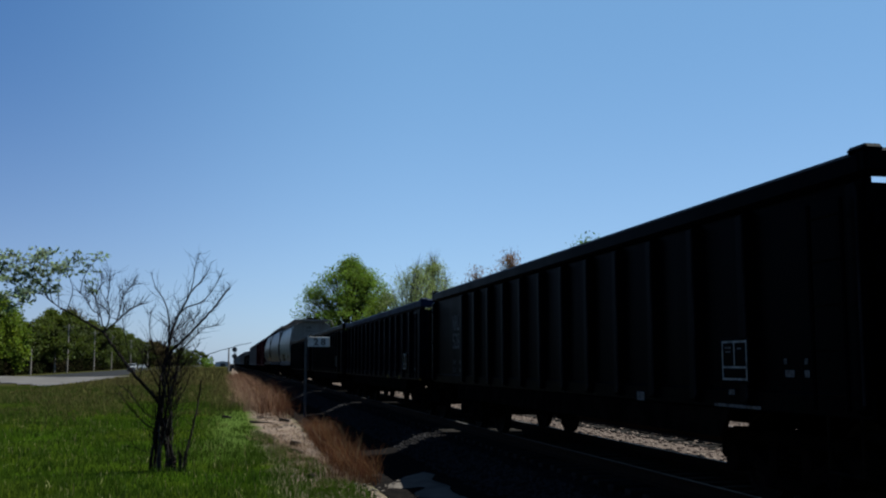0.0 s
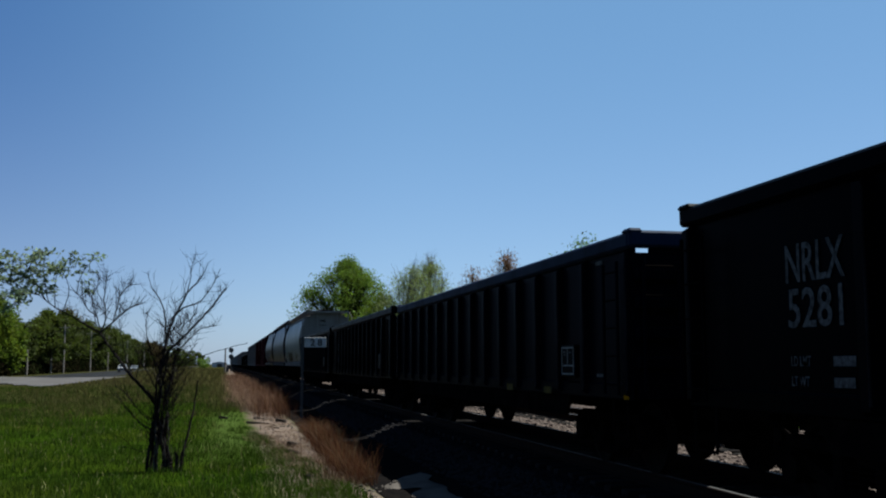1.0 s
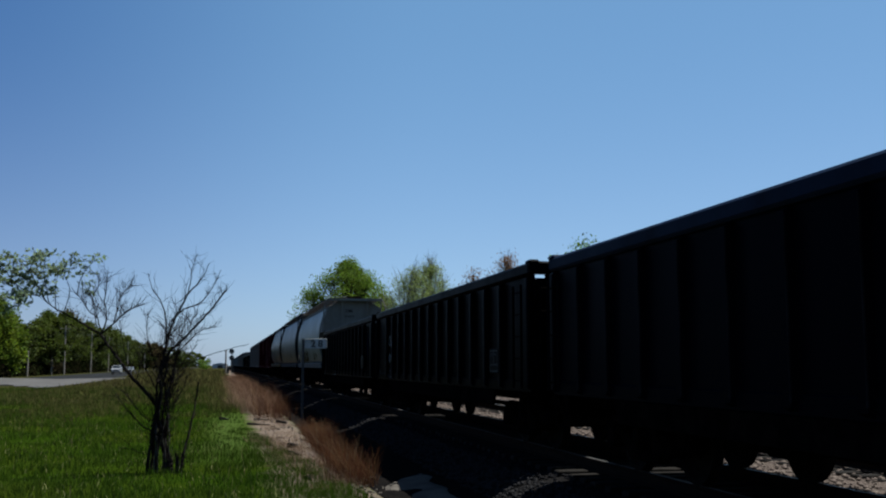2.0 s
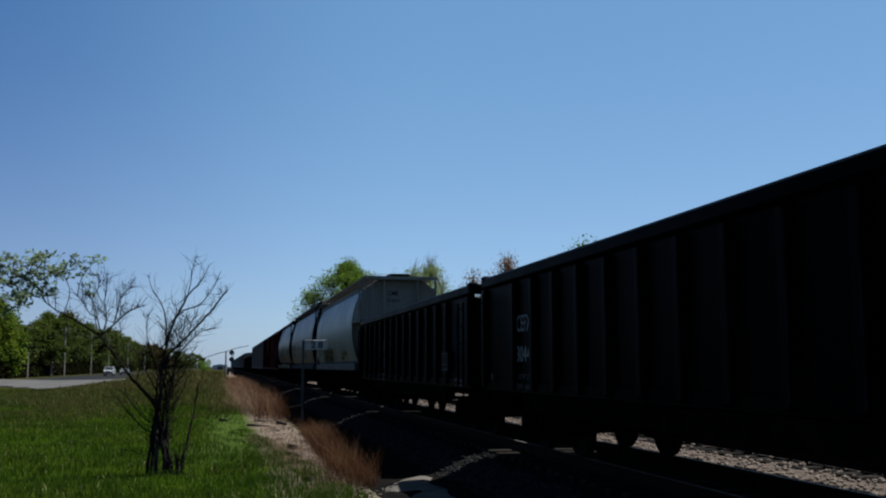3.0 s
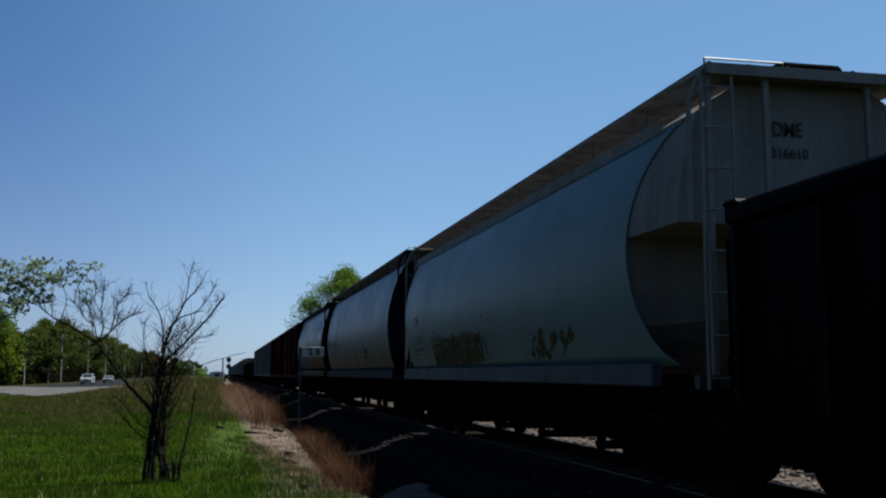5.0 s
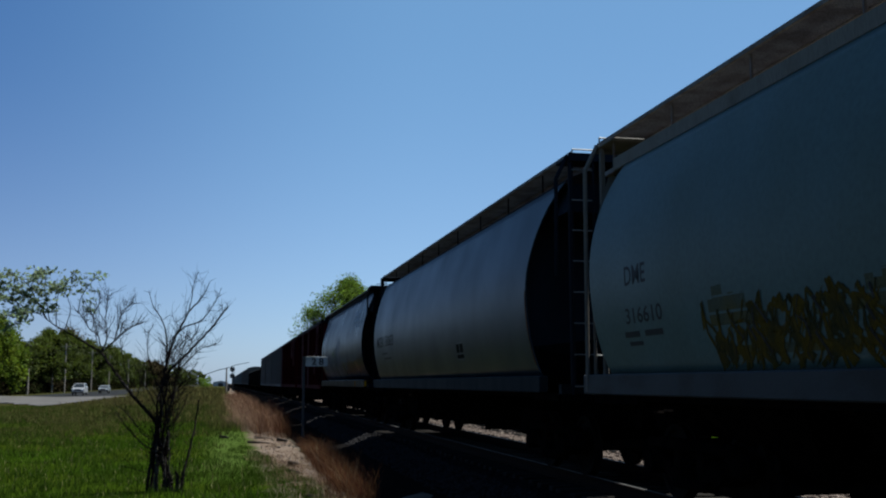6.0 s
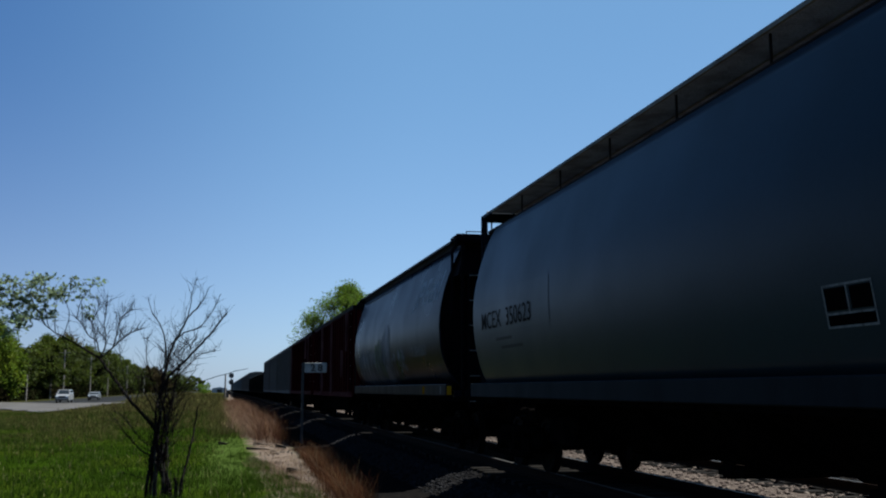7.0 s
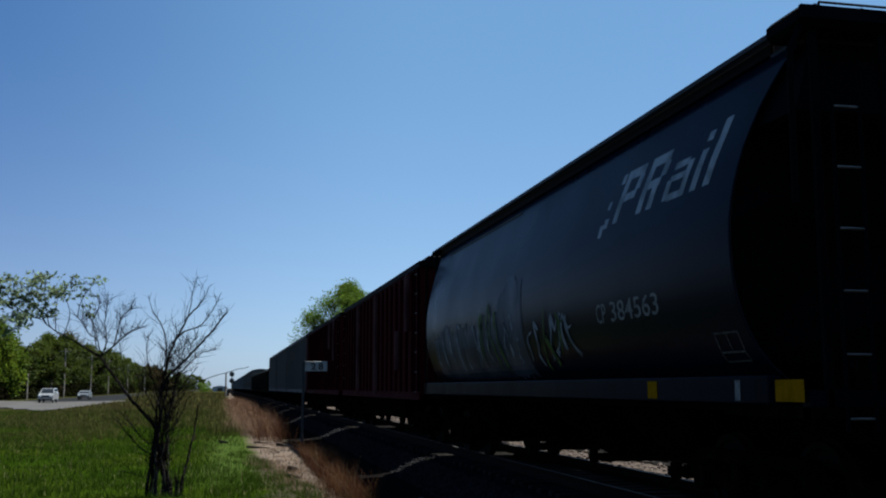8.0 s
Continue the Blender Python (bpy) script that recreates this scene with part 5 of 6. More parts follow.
blades("pale_stalk", tufts(near_clumps, 9, 0.42, 57), STRAW, 0.86, 0.010, 0.6, 58, "pale straw stalks standing in the russet grass", "grass stalks", 3, (-0.4, -0.2))
blades("russet_grass", tufts(far_clumps, 42, 0.65, 9), REDGRASS, 1.0, 0.013, 0.6, 10, "tall dry russet bunch grass along the track", "grass", 3, (-0.4, 0))
blades("bleached_grass", tufts(pale_clumps, 110, 0.8, 29), PINKGRASS, 0.9, 0.014, 0.6, 30, "tall bleached pinkish bunch grass along the track", "grass", 3, (-0.4, 0))
rw = np.random.RandomState(61)
wx, wy = rw.uniform(-15.0, 0.5, 9000), 115 + 260 * rw.rand(9000) ** 1.3
wx = np.where(rw.rand(9000) < 0.45, -15.0 + 3.5 * rw.rand(9000), wx)
weeds = np.stack([wx, wy, np.full(9000, -0.68), np.where(wx < -11, 1.35, 0.8) * rw.uniform(0.6, 1.2, 9000)], 1)
weeds = weeds[(wx > -11) | ((wy > 150) & (wx > -13))]
blades("tall_weeds", weeds, BROWNGRASS, 1.0, 0.10, 0.35, 62, "tall browning weeds along the far edge of the meadow", "weeds", 3)
thin = [(1.5 + rnd.uniform(-0.6, 0.6), 19 + i * 1.0 + rnd.uniform(-0.5, 0.5), rnd.uniform(0.4, 0.7)) for i in range(50)]
thin += [(1.75 + rnd.uniform(-0.5, 0.5), 19 + i * 0.3 + rnd.uniform(-0.4, 0.4), rnd.uniform(0.35, 0.7)) for i in range(90)]
blades("dry_stubble", tufts(thin, 120, 0.5, 11), DRY, 0.17, 0.010, 1.9, 12, "short dry straw stubble on the dirt margin", "grass")
tagged(stones("dirt_rubble", 420, (1.2, 2.6), (15.0, 48.0), 0.022, 15, meadow_height, PACKED, 0.2), "scattered pale stones on the dirt margin", "stones", kind="stuff")


def timber_scrap(x, y, length, turn, thick=0.09):
    """Broken end of an old tie lying on the dirt."""
    bm = boxes((-length / 2, length / 2, -thick, thick, -0.03, thick * 1.3), bevel=0.02)
    for v in bm.verts:
        v.co += Vector((noise.noise(v.co * 9), noise.noise(v.co * 7), noise.noise(v.co * 8))) * 0.05
    ob = part("timber_scrap", bm, TIE)
    ob.matrix_world = pose(x, y, meadow_height(x, y) + 0.02, 3, 5, turn)
    tagged(ob, "broken dark piece of old timber on the dirt", "timber scrap", "timber scraps")


for row in ((0.05, 40.0, 0.38, 20, 0.06), (1.75, 26.5, 0.42, 70, 0.08), (2.05, 37.0, 0.4, 10, 0.06), (1.2, 36.0, 0.8, 5, 0.03), (1.5, 39.5, 0.7, -8, 0.03), (1.65, 24.4, 0.36, 40, 0.06), (1.55, 19.2, 0.22, 100, 0.05)):
    timber_scrap(*row)


# ---------------------------------------------------------------- trees
def limb(bm, pts, r0, r1, n=7):
    """A bent tapering limb through points."""
    rows = []
    k = len(pts)
    pts = [Vector(p) for p in pts]
    for i, p in enumerate(pts):
        d = (pts[min(i + 1, k - 1)] - pts[max(i - 1, 0)]).normalized()
        q = d.to_track_quat("Z", "Y")
        r = r0 + (r1 - r0) * i / (k - 1)
        rows.append([bm.verts.new(p + q @ Vector((r * math.cos(2 * math.pi * j / n), r * math.sin(2 * math.pi * j / n), 0))) for j in range(n)])
    for a, b in zip(rows, rows[1:]):
        for j in range(n):
            bm.faces.new((a[j], a[(j + 1) % n], b[(j + 1) % n], b[j]))
    bm.faces.new(rows[0][::-1]), bm.faces.new(rows[-1])


def grow(rnd, start, way, length, bends=5, wander=0.25, lift=0.0):
    pts = [Vector(start)]
    d = Vector(way).normalized()
    for i in range(bends):
        d = (d + Vector((rnd.uniform(-1, 1), rnd.uniform(-1, 1), rnd.uniform(-1, 1) + lift)) * wander).normalized()
        pts.append(pts[-1] + d * length / bends)
    return pts


def leaf_mesh(name, centres, radii, per, size, material, parent, seed, flat_=0.8, label=""):
    """Small leaf faces in uneven clusters."""
    rnd = np.random.RandomState(seed)
    c = np.repeat(np.array(centres), per, 0)
    r = np.repeat(np.array(radii), per)
    d = rnd.normal(size=c.shape)
    d /= np.linalg.norm(d, axis=1)[:, None]
    p = c + d * (r * (0.15 + 1.1 * rnd.rand(len(r)) ** 0.8))[:, None] * np.array([1, 1, flat_])
    a, b = rnd.normal(size=c.shape), rnd.normal(size=c.shape)
    a /= np.linalg.norm(a, axis=1)[:, None]
    b -= a * (a * b).sum(1)[:, None]
    b /= np.linalg.norm(b, axis=1)[:, None]
    s = (size * rnd.uniform(0.5, 1.3, len(r)))[:, None]
    verts = np.stack([p - a * s, p + b * s * 0.45, p + a * s, p - b * s * 0.45], 1).reshape(-1, 3)
    faces = np.arange(len(verts)).reshape(-1, 4).tolist()
    return raw(name, verts.tolist(), faces, material, parent, label)


def tree(label, at, high, wide, leaf, seed, clumps=46, per=170, size=0.24, crown_from=0.25, bare=0.0, trunk=BARK, clump=0.17):
    rnd = random.Random(seed)
    t = thing("tree", label, "tree", at=at)
    bm = bmesh.new()
    stem = grow(rnd, (0, 0, -0.3), (0, 0, 1), high * 0.72, 7, 0.09, 0.4)
    limb(bm, stem, high * 0.022, high * 0.007, 8)
    centres, radii = [], []
    for i in range(clumps):
        f = rnd.uniform(crown_from, 1.0)
        a = rnd.uniform(0, 6.283)
        reach = wide / 2 * (math.sin(math.pi * min(1, (f - crown_from + 0.18) / (1.12 - crown_from))) ** 0.45) * rnd.uniform(0.35, 1.0)
        tip = Vector((reach * math.cos(a), reach * math.sin(a), high * (f - 0.03)))
        root = stem[min(len(stem) - 1, max(1, int(f * 6)))]
        mid = root.lerp(tip, 0.5) + Vector((rnd.uniform(-1, 1), rnd.uniform(-1, 1), rnd.uniform(-1, 0.3))) * high * 0.03
        limb(bm, [root, mid, tip], high * 0.006, high * 0.0015, 5)
        for k in range(int(3 * bare) if bare else 1):
            limb(bm, grow(rnd, mid.lerp(tip, min(1.0, 0.3 + 0.15 * k)), tip - mid + Vector((rnd.uniform(-1, 1), rnd.uniform(-1, 1), 1.2)) * high * 0.05, high * 0.16, 4, 0.2), high * 0.0016, high * 0.0004, 4)
        centres.append(tip)
        radii.append(high * clump * rnd.uniform(0.55, 1.15))
    part("trunk", bm, trunk, t, "dark branching trunk")
    leaf_mesh("crown", centres, radii, per, size, leaf, t, seed + 90)
    return t


tree("broad dense green tree behind the train", (15.6, 132, -0.7), 15.7, 13.4, LEAF_MID, 11, 330, 170, 0.145, 0.10, 1, BARK, 0.09)
tree("pale willowy tree with thin spring foliage", (20.5, 112, -0.7), 13.2, 8.6, LEAF_PALE, 12, 110, 150, 0.105, 0.08, 2.0, BARK_PALE, 0.10)
tree("pale willowy tree with thin spring foliage", (23.8, 118, -0.7), 14.2, 8.4, LEAF_PALE, 13, 110, 150, 0.105, 0.08, 2.0, BARK_PALE, 0.10)
tree("young lime green tree behind the train", (18.4, 120, -0.7), 10.8, 8.0, LEAF_LIME, 17, 110, 110, 0.13, 0.1, 0, BARK, 0.1)
tree("thin tree with reddish spring buds", (28.5, 116, -0.7), 13.2, 6.0, LEAF_BUD, 14, 60, 80, 0.12, 0.3, 1.6, BARK, 0.10)
tree("thin tree with reddish spring buds", (33.5, 119, -0.7), 15.4, 5.6, LEAF_BUD, 15, 60, 80, 0.12, 0.4, 1.6, BARK, 0.10)
tree("green tree top showing over the train", (41, 112, -0.7), 16.6, 6.0, LEAF, 16, 34, 150, 0.2, 0.3)

# woods beyond the road
woods = [(-38, 184, 13.5, 11), (-42, 178, 13, 12), (-40, 204, 11.5, 12), (-37, 222, 11, 10), (-39, 243, 14.0, 13), (-38, 262, 14.6, 12), (-40, 284, 14.6, 13), (-38, 305, 14.0, 13), (-40, 330, 15, 14),
         (-38, 358, 15, 14), (-39, 392, 15, 15), (-38, 430, 13.5, 15), (-39, 475, 13, 17), (-37, 525, 13, 18), (-38, 590, 13, 20), (-34, 670, 13, 22), (-32, 770, 13, 26), (-26, 900, 13, 30)]
for i, (x, y, hh, ww) in enumerate(woods):
    tree("dense green roadside tree" if i not in (13, 14) else "brown budding roadside tree", (x, y, -0.7), hh, ww, (LEAF_LIME if i < 2 else LEAF_BROWN if i in (13, 14) else LEAF_DEEP), 40 + i, 230 if y < 330 else 120, 60 if y < 330 else 44, 0.22 + y / 2400, (0.14 if i < 2 else 0.3) if y < 300 else 0.1, 0, BARK, 0.095 if y < 330 else 0.11)
tree("brown budding roadside tree", (-43, 300, -0.7), 17.2, 9, LEAF_BROWN, 73, 120, 60, 0.3, 0.4)
tree("brown budding roadside tree", (-31, 480, -0.7), 11.5, 15, LEAF_BROWN, 74, 120, 60, 0.34, 0.15)
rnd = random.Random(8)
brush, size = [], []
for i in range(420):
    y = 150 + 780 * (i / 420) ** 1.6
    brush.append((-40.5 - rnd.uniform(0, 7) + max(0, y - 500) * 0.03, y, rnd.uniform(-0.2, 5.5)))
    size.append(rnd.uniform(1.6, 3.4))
# low rows added so their dark leaves fill in the shade behind the road
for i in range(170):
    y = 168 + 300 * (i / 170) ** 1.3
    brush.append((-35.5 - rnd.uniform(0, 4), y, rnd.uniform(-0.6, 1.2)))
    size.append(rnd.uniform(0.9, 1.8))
tagged(leaf_mesh("undergrowth", brush, size, 170, 0.36, LEAF_SHADE, None, 5), "undergrowth below the roadside trees, their shade painted in its leaves", "bushes", kind="stuff")
brush = [(14 + rnd.uniform(0, 60), 150 + i * 4.5, rnd.uniform(0, 3)) for i in range(120)]
tagged(leaf_mesh("far_hedge", brush, [rnd.uniform(1.5, 3.5) for _ in brush], 110, 0.4, LEAF_DEEP, None, 6), "distant hedge of green bushes past the track", "bushes", kind="stuff")


# ---------------------------------------------------------------- the half-dead shrub in the meadow
def shrub():
    """Several twisted stems, one long limb leaning over with young leaves, the rest bare."""
    rnd = random.Random(21)
    t = thing("shrub", "gnarled half-bare shrub with young leaves on one limb", "shrub", at=(-1.12, 20.6, -0.70))

    def bend(way, steps=4):
        """Points of a smooth curve through (x, z) places, wandering in depth."""
        depth = [rnd.uniform(-0.08, 0.08)]
        for _ in way[1:]:
            depth.append(depth[-1] + rnd.uniform(-0.12, 0.12))
        p = [Vector((x, d, z)) for (x, z), d in zip(way, depth)]
        p = [p[0] * 2 - p[1]] + p + [p[-1] * 2 - p[-2]]
        out = []
        for a, b, c, d in zip(p, p[1:], p[2:], p[3:]):
            for k in range(steps):
                f = k / steps
                out.append(((b * 2) + (c - a) * f + (a * 2 - b * 5 + c * 4 - d) * f * f + (b * 3 - a - c * 3 + d) * f ** 3) / 2
                           + Vector((rnd.uniform(-1, 1), rnd.uniform(-1, 1), rnd.uniform(-1, 1))) * 0.008)
        return out + [p[-2]]

    def branch(radius, twigs, *way, bark=BARK, name="limb"):
        """A crooked limb with fine upward twigs along it."""
        pts = bend(way)
        bm = bmesh.new()
        limb(bm, pts, radius, 0.005 if radius < 0.026 else radius * 0.55, 8)
        ob = part(name, bm, bark, t)
        bm = bmesh.new()
        n = len(pts)
        for k in range(int(twigs * 1.7)):
            i = rnd.randrange(max(1, n // 4), n - 1)
            d = (pts[i + 1] - pts[i]).normalized() * 0.55 + Vector((rnd.uniform(-1, 1), rnd.uniform(-0.8, 0.8), rnd.uniform(-0.3, 1.0))) * 0.85
            tw = grow(rnd, pts[i], d, rnd.uniform(0.3, 0.95) * (1.1 - 0.8 * i / n), 9, 0.24, 0.14)
            limb(bm, tw, 0.0050, 0.0014, 4)
            for q in (2, 4):
                if rnd.random() < 0.5:
                    limb(bm, grow(rnd, tw[q], tw[q] - tw[q - 1] + Vector((rnd.uniform(-1, 1), rnd.uniform(-1, 1), rnd.uniform(-0.2, 0.9))) * 0.08, rnd.uniform(0.1, 0.28), 5, 0.2, 0.2), 0.0036, 0.0014, 4)
        if twigs:
            tagged(part("twig", bm, TWIG, ob), kind="stuff")

    # stems, the leaning limb with its fan of shoots, the bare crown, side shoots
    branch(0.032, 3, (-0.08, -0.02), (-0.10, 0.4), (-0.07, 0.8), (-0.10, 1.2), (-0.07, 1.6), (-0.09, 1.9))
    branch(0.033, 3, (-0.22, 0.0), (-0.18, 0.4), (-0.16, 0.8), (-0.12, 1.2), (-0.05, 1.6), (0.02, 2.0), (0.06, 2.4))
    branch(0.027, 5, (0.2, -0.02), (0.15, 0.3), (0.04, 0.7), (-0.02, 1.1), (0.05, 1.5), (0.14, 1.9), (0.2, 2.3))
    branch(0.036, 5, (-0.28, 0.02), (-0.25, 0.35), (-0.21, 0.62), (-0.19, 0.90), (-0.14, 1.18), (-0.13, 1.46), (-0.12, 1.73), (-0.08, 1.96))
    branch(0.032, 4, (0.02, 0.01), (0.03, 0.34), (-0.03, 0.62), (-0.05, 0.84), (-0.01, 1.18), (0.03, 1.40), (0.01, 1.68), (-0.06, 1.96))
    branch(0.032, 3, (-0.13, 0.03), (-0.12, 0.35), (-0.10, 0.68), (-0.12, 0.95), (-0.08, 1.23), (-0.06, 1.57), bark=BARK_GREY)
    branch(0.033, 3, (0.11, 0.02), (0.09, 0.34), (0.05, 0.62), (0.07, 0.90), (0.10, 1.17))
    branch(0.027, 6, (0.35, 0.05), (0.40, 0.39), (0.47, 0.72), (0.54, 1.06), (0.59, 1.39), (0.64, 1.79))
    branch(0.044, 0, (0.19, 0.02), (0.17, 0.28), (0.13, 0.42), name="stub")
    branch(0.037, 0, (0.27, 0.02), (0.29, 0.28), (0.25, 0.41), name="stub")
    branch(0.037, 10, (-0.13, 1.34), (-0.29, 1.54), (-0.46, 1.74), (-0.65, 1.96), (-0.82, 2.17), (-0.95, 2.34), (-1.09, 2.53), (-1.22, 2.71))
    branch(0.025, 8, (-1.22, 2.71), (-1.41, 2.82), (-1.63, 2.96), (-1.85, 3.09), (-2.03, 3.18), (-2.22, 3.32), (-2.33, 3.43))
    branch(0.017, 18, (-1.22, 2.71), (-1.12, 2.91), (-1.11, 3.14), (-1.15, 3.36), (-1.12, 3.70), (-1.10, 3.93))
    branch(0.018, 20, (-1.22, 2.71), (-0.98, 2.94), (-0.83, 3.08), (-0.64, 3.23), (-0.48, 3.28))
    branch(0.012, 14, (-0.98, 2.94), (-0.89, 3.25), (-0.84, 3.48), (-0.63, 3.68))
    branch(0.013, 16, (-1.22, 2.80), (-1.28, 3.02), (-1.42, 3.13), (-1.53, 3.30), (-1.67, 3.47))
    branch(0.010, 12, (-1.29, 2.85), (-1.34, 3.19), (-1.38, 3.41), (-1.30, 3.64), (-1.29, 3.87))
    branch(0.009, 4, (-1.38, 2.82), (-1.57, 2.78), (-1.76, 2.89))
    branch(0.034, 3, (-0.08, 1.93), (-0.04, 2.24), (0.01, 2.52), (0.06, 2.78), (0.13, 2.98))
    branch(0.024, 6, (0.13, 2.98), (0.27, 3.21), (0.40, 3.50), (0.59, 3.73), (0.72, 3.93), (0.79, 4.11))
    branch(0.012, 4, (0.40, 3.50), (0.45, 3.78), (0.47, 4.02), (0.55, 4.30))
    branch(0.016, 6, (0.13, 2.98), (0.32, 3.21), (0.60, 3.32), (0.79, 3.53), (0.92, 3.76), (1.02, 4.01))
    branch(0.028, 16, (-0.04, 2.07), (0.07, 2.35), (0.23, 2.52), (0.45, 2.75), (0.66, 2.98), (0.85, 3.19), (1.02, 3.42), (1.15, 3.58))
    branch(0.018, 5, (0.01, 2.52), (0.01, 2.92), (-0.04, 3.20), (-0.15, 3.43), (-0.27, 3.60), (-0.36, 3.90))
    branch(0.017, 18, (-0.06, 2.02), (0.13, 2.30), (0.34, 2.47), (0.45, 2.61), (0.67, 2.81), (0.95, 2.88))
    branch(0.015, 14, (-0.10, 1.85), (-0.20, 2.18), (-0.31, 2.52), (-0.36, 2.86), (-0.34, 3.14))
    branch(0.011, 5, (0.23, 2.52), (0.33, 2.81), (0.36, 3.05))
    branch(0.010, 5, (0.45, 2.75), (0.48, 2.98), (0.61, 3.12))
    branch(0.010, 4, (0.11, 2.86), (0.19, 3.09), (0.16, 3.38))
    branch(0.012, 5, (0.01, 1.73), (0.24, 2.02), (0.47, 2.35), (0.62, 2.53))
    branch(0.009, 0, (0.24, 1.96), (0.46, 2.15), (0.79, 2.30), (1.24, 2.44), (1.59, 2.53))
    branch(0.017, 7, (-0.19, 0.84), (-0.43, 1.01), (-0.60, 1.18), (-0.77, 1.40), (-0.99, 1.68))
    branch(0.014, 7, (-0.25, 1.04), (-0.50, 1.29), (-0.72, 1.57), (-0.93, 1.71))
    branch(0.008, 2, (-0.33, 0.42), (-0.58, 0.52), (-0.81, 0.55))
    branch(0.010, 3, (-0.67, 2.07), (-0.75, 2.41), (-0.81, 2.69), (-0.86, 2.98))
    branch(0.010, 5, (-0.51, 1.85), (-0.42, 2.24), (-0.36, 2.42))
    branch(0.014, 5, (0.04, 1.17), (0.15, 1.62), (0.17, 1.96), (0.20, 2.17))
    branch(0.011, 5, (0.10, 1.17), (0.36, 1.68), (0.42, 1.91))
    branch(0.012, 6, (-0.12, 1.62), (-0.30, 1.96), (-0.42, 2.13), (-0.49, 2.35))
    # pale twisted strands between the trunks, sunlight put in their bark colour
    for k in range(6):
        x = -0.12 + 0.055 * k
        branch(rnd.uniform(0.010, 0.016), 2, (x, 0.0), (x + rnd.uniform(-0.05, 0.03), 0.4), (x * 0.7 + rnd.uniform(-0.05, 0.05), 0.8), (x * 0.6 + rnd.uniform(-0.06, 0.06), 1.2),
               (x * 0.8 + rnd.uniform(-0.06, 0.10), 1.6), (x * 1.6 + rnd.uniform(-0.08, 0.12), 2.05), bark=BARK_GREY, name="strand")
    for k in range(7):
        x = 0.16 + 0.04 * k
        branch(rnd.uniform(0.008, 0.014), 1, (x, 0.0), (x + 0.05 * rnd.random(), 0.2), (x + rnd.uniform(-0.02, 0.12), rnd.uniform(0.4, 0.7)), bark=BARK_GREY, name="strand")
    # small spurs on the trunks
    bm = bmesh.new()
    for k in range(420):
        z = rnd.uniform(0.5, 2.9)
        limb(bm, grow(rnd, (rnd.uniform(-0.2, 0.2) + (z - 1.3) * 0.08, rnd.uniform(-0.2, 0.2), z), (rnd.uniform(-1, 1), rnd.uniform(-1, 1), 0.8), rnd.uniform(0.12, 0.65), 7, 0.24, 0.25), 0.0056, 0.0018, 4)
    tagged(part("twig", bm, TWIG, t), kind="stuff")
    # leafy sprays at the end of the leaning limb
    sprays = (((-2.22, 3.32), (-2.40, 3.62), (-2.56, 3.90), (-2.78, 4.12), (-3.05, 4.20)),
             ((-2.33, 3.43), (-2.60, 3.45), (-2.86, 3.37), (-3.17, 3.39)),
             ((-2.03, 3.18), (-2.07, 3.52), (-2.03, 3.85), (-1.88, 4.08), (-1.77, 4.26)),
             ((-1.67, 3.47), (-1.61, 3.81), (-1.45, 4.04), (-1.36, 4.22)),
             ((-2.17, 3.29), (-2.24, 3.63), (-2.28, 3.96), (-2.21, 4.27)),
             ((-2.52, 3.43), (-2.82, 3.67), (-3.03, 3.73), (-3.34, 3.76)),
             ((-3.05, 4.20), (-3.36, 4.11), (-3.61, 3.99)),
             ((-2.60, 3.44), (-2.80, 3.27), (-3.00, 3.14)),
             ((-2.40, 3.62), (-2.51, 3.73), (-2.72, 3.81), (-2.91, 3.95)),
             ((-1.90, 3.13), (-1.81, 3.52), (-1.90, 3.80), (-2.09, 3.99)),
             ((-2.56, 3.90), (-2.47, 4.13), (-2.37, 4.27)),
             ((-1.28, 3.02), (-1.38, 3.36), (-1.55, 3.64), (-1.66, 3.86)),
             ((-2.82, 3.67), (-3.04, 3.95), (-3.25, 4.05)),)
    bm = bmesh.new()
    centres = []
    for way in sprays:
        pts = bend(way)
        limb(bm, pts, 0.010, 0.003, 5)
        n = len(pts)
        thin = way[-1][0] > -2.1
        for i in range(n // 2 if thin else 2, n):
            if thin and rnd.random() < 0.5:
                continue
            centres.append(pts[i] + Vector((rnd.uniform(-0.05, 0.05), rnd.uniform(-0.1, 0.1), rnd.uniform(-0.03, 0.05))))
            for k in range(2):
                tw = grow(rnd, pts[i], (rnd.uniform(-1, 1), rnd.uniform(-0.8, 0.8), rnd.uniform(-0.25, 0.35)), rnd.uniform(0.1, 0.34), 4, 0.2, -0.1)
                limb(bm, tw, 0.0045, 0.002, 4)
                centres += [tw[-1], tw[2]]
    tagged(part("leafy_twig", bm, TWIG, t), kind="stuff")
    leaf_mesh("foliage", centres, [rnd.uniform(0.05, 0.12) for _ in centres], 4, 0.048, LEAF_SHRUB, t, 77, 0.55, "young grey-green leaves")


shrub()

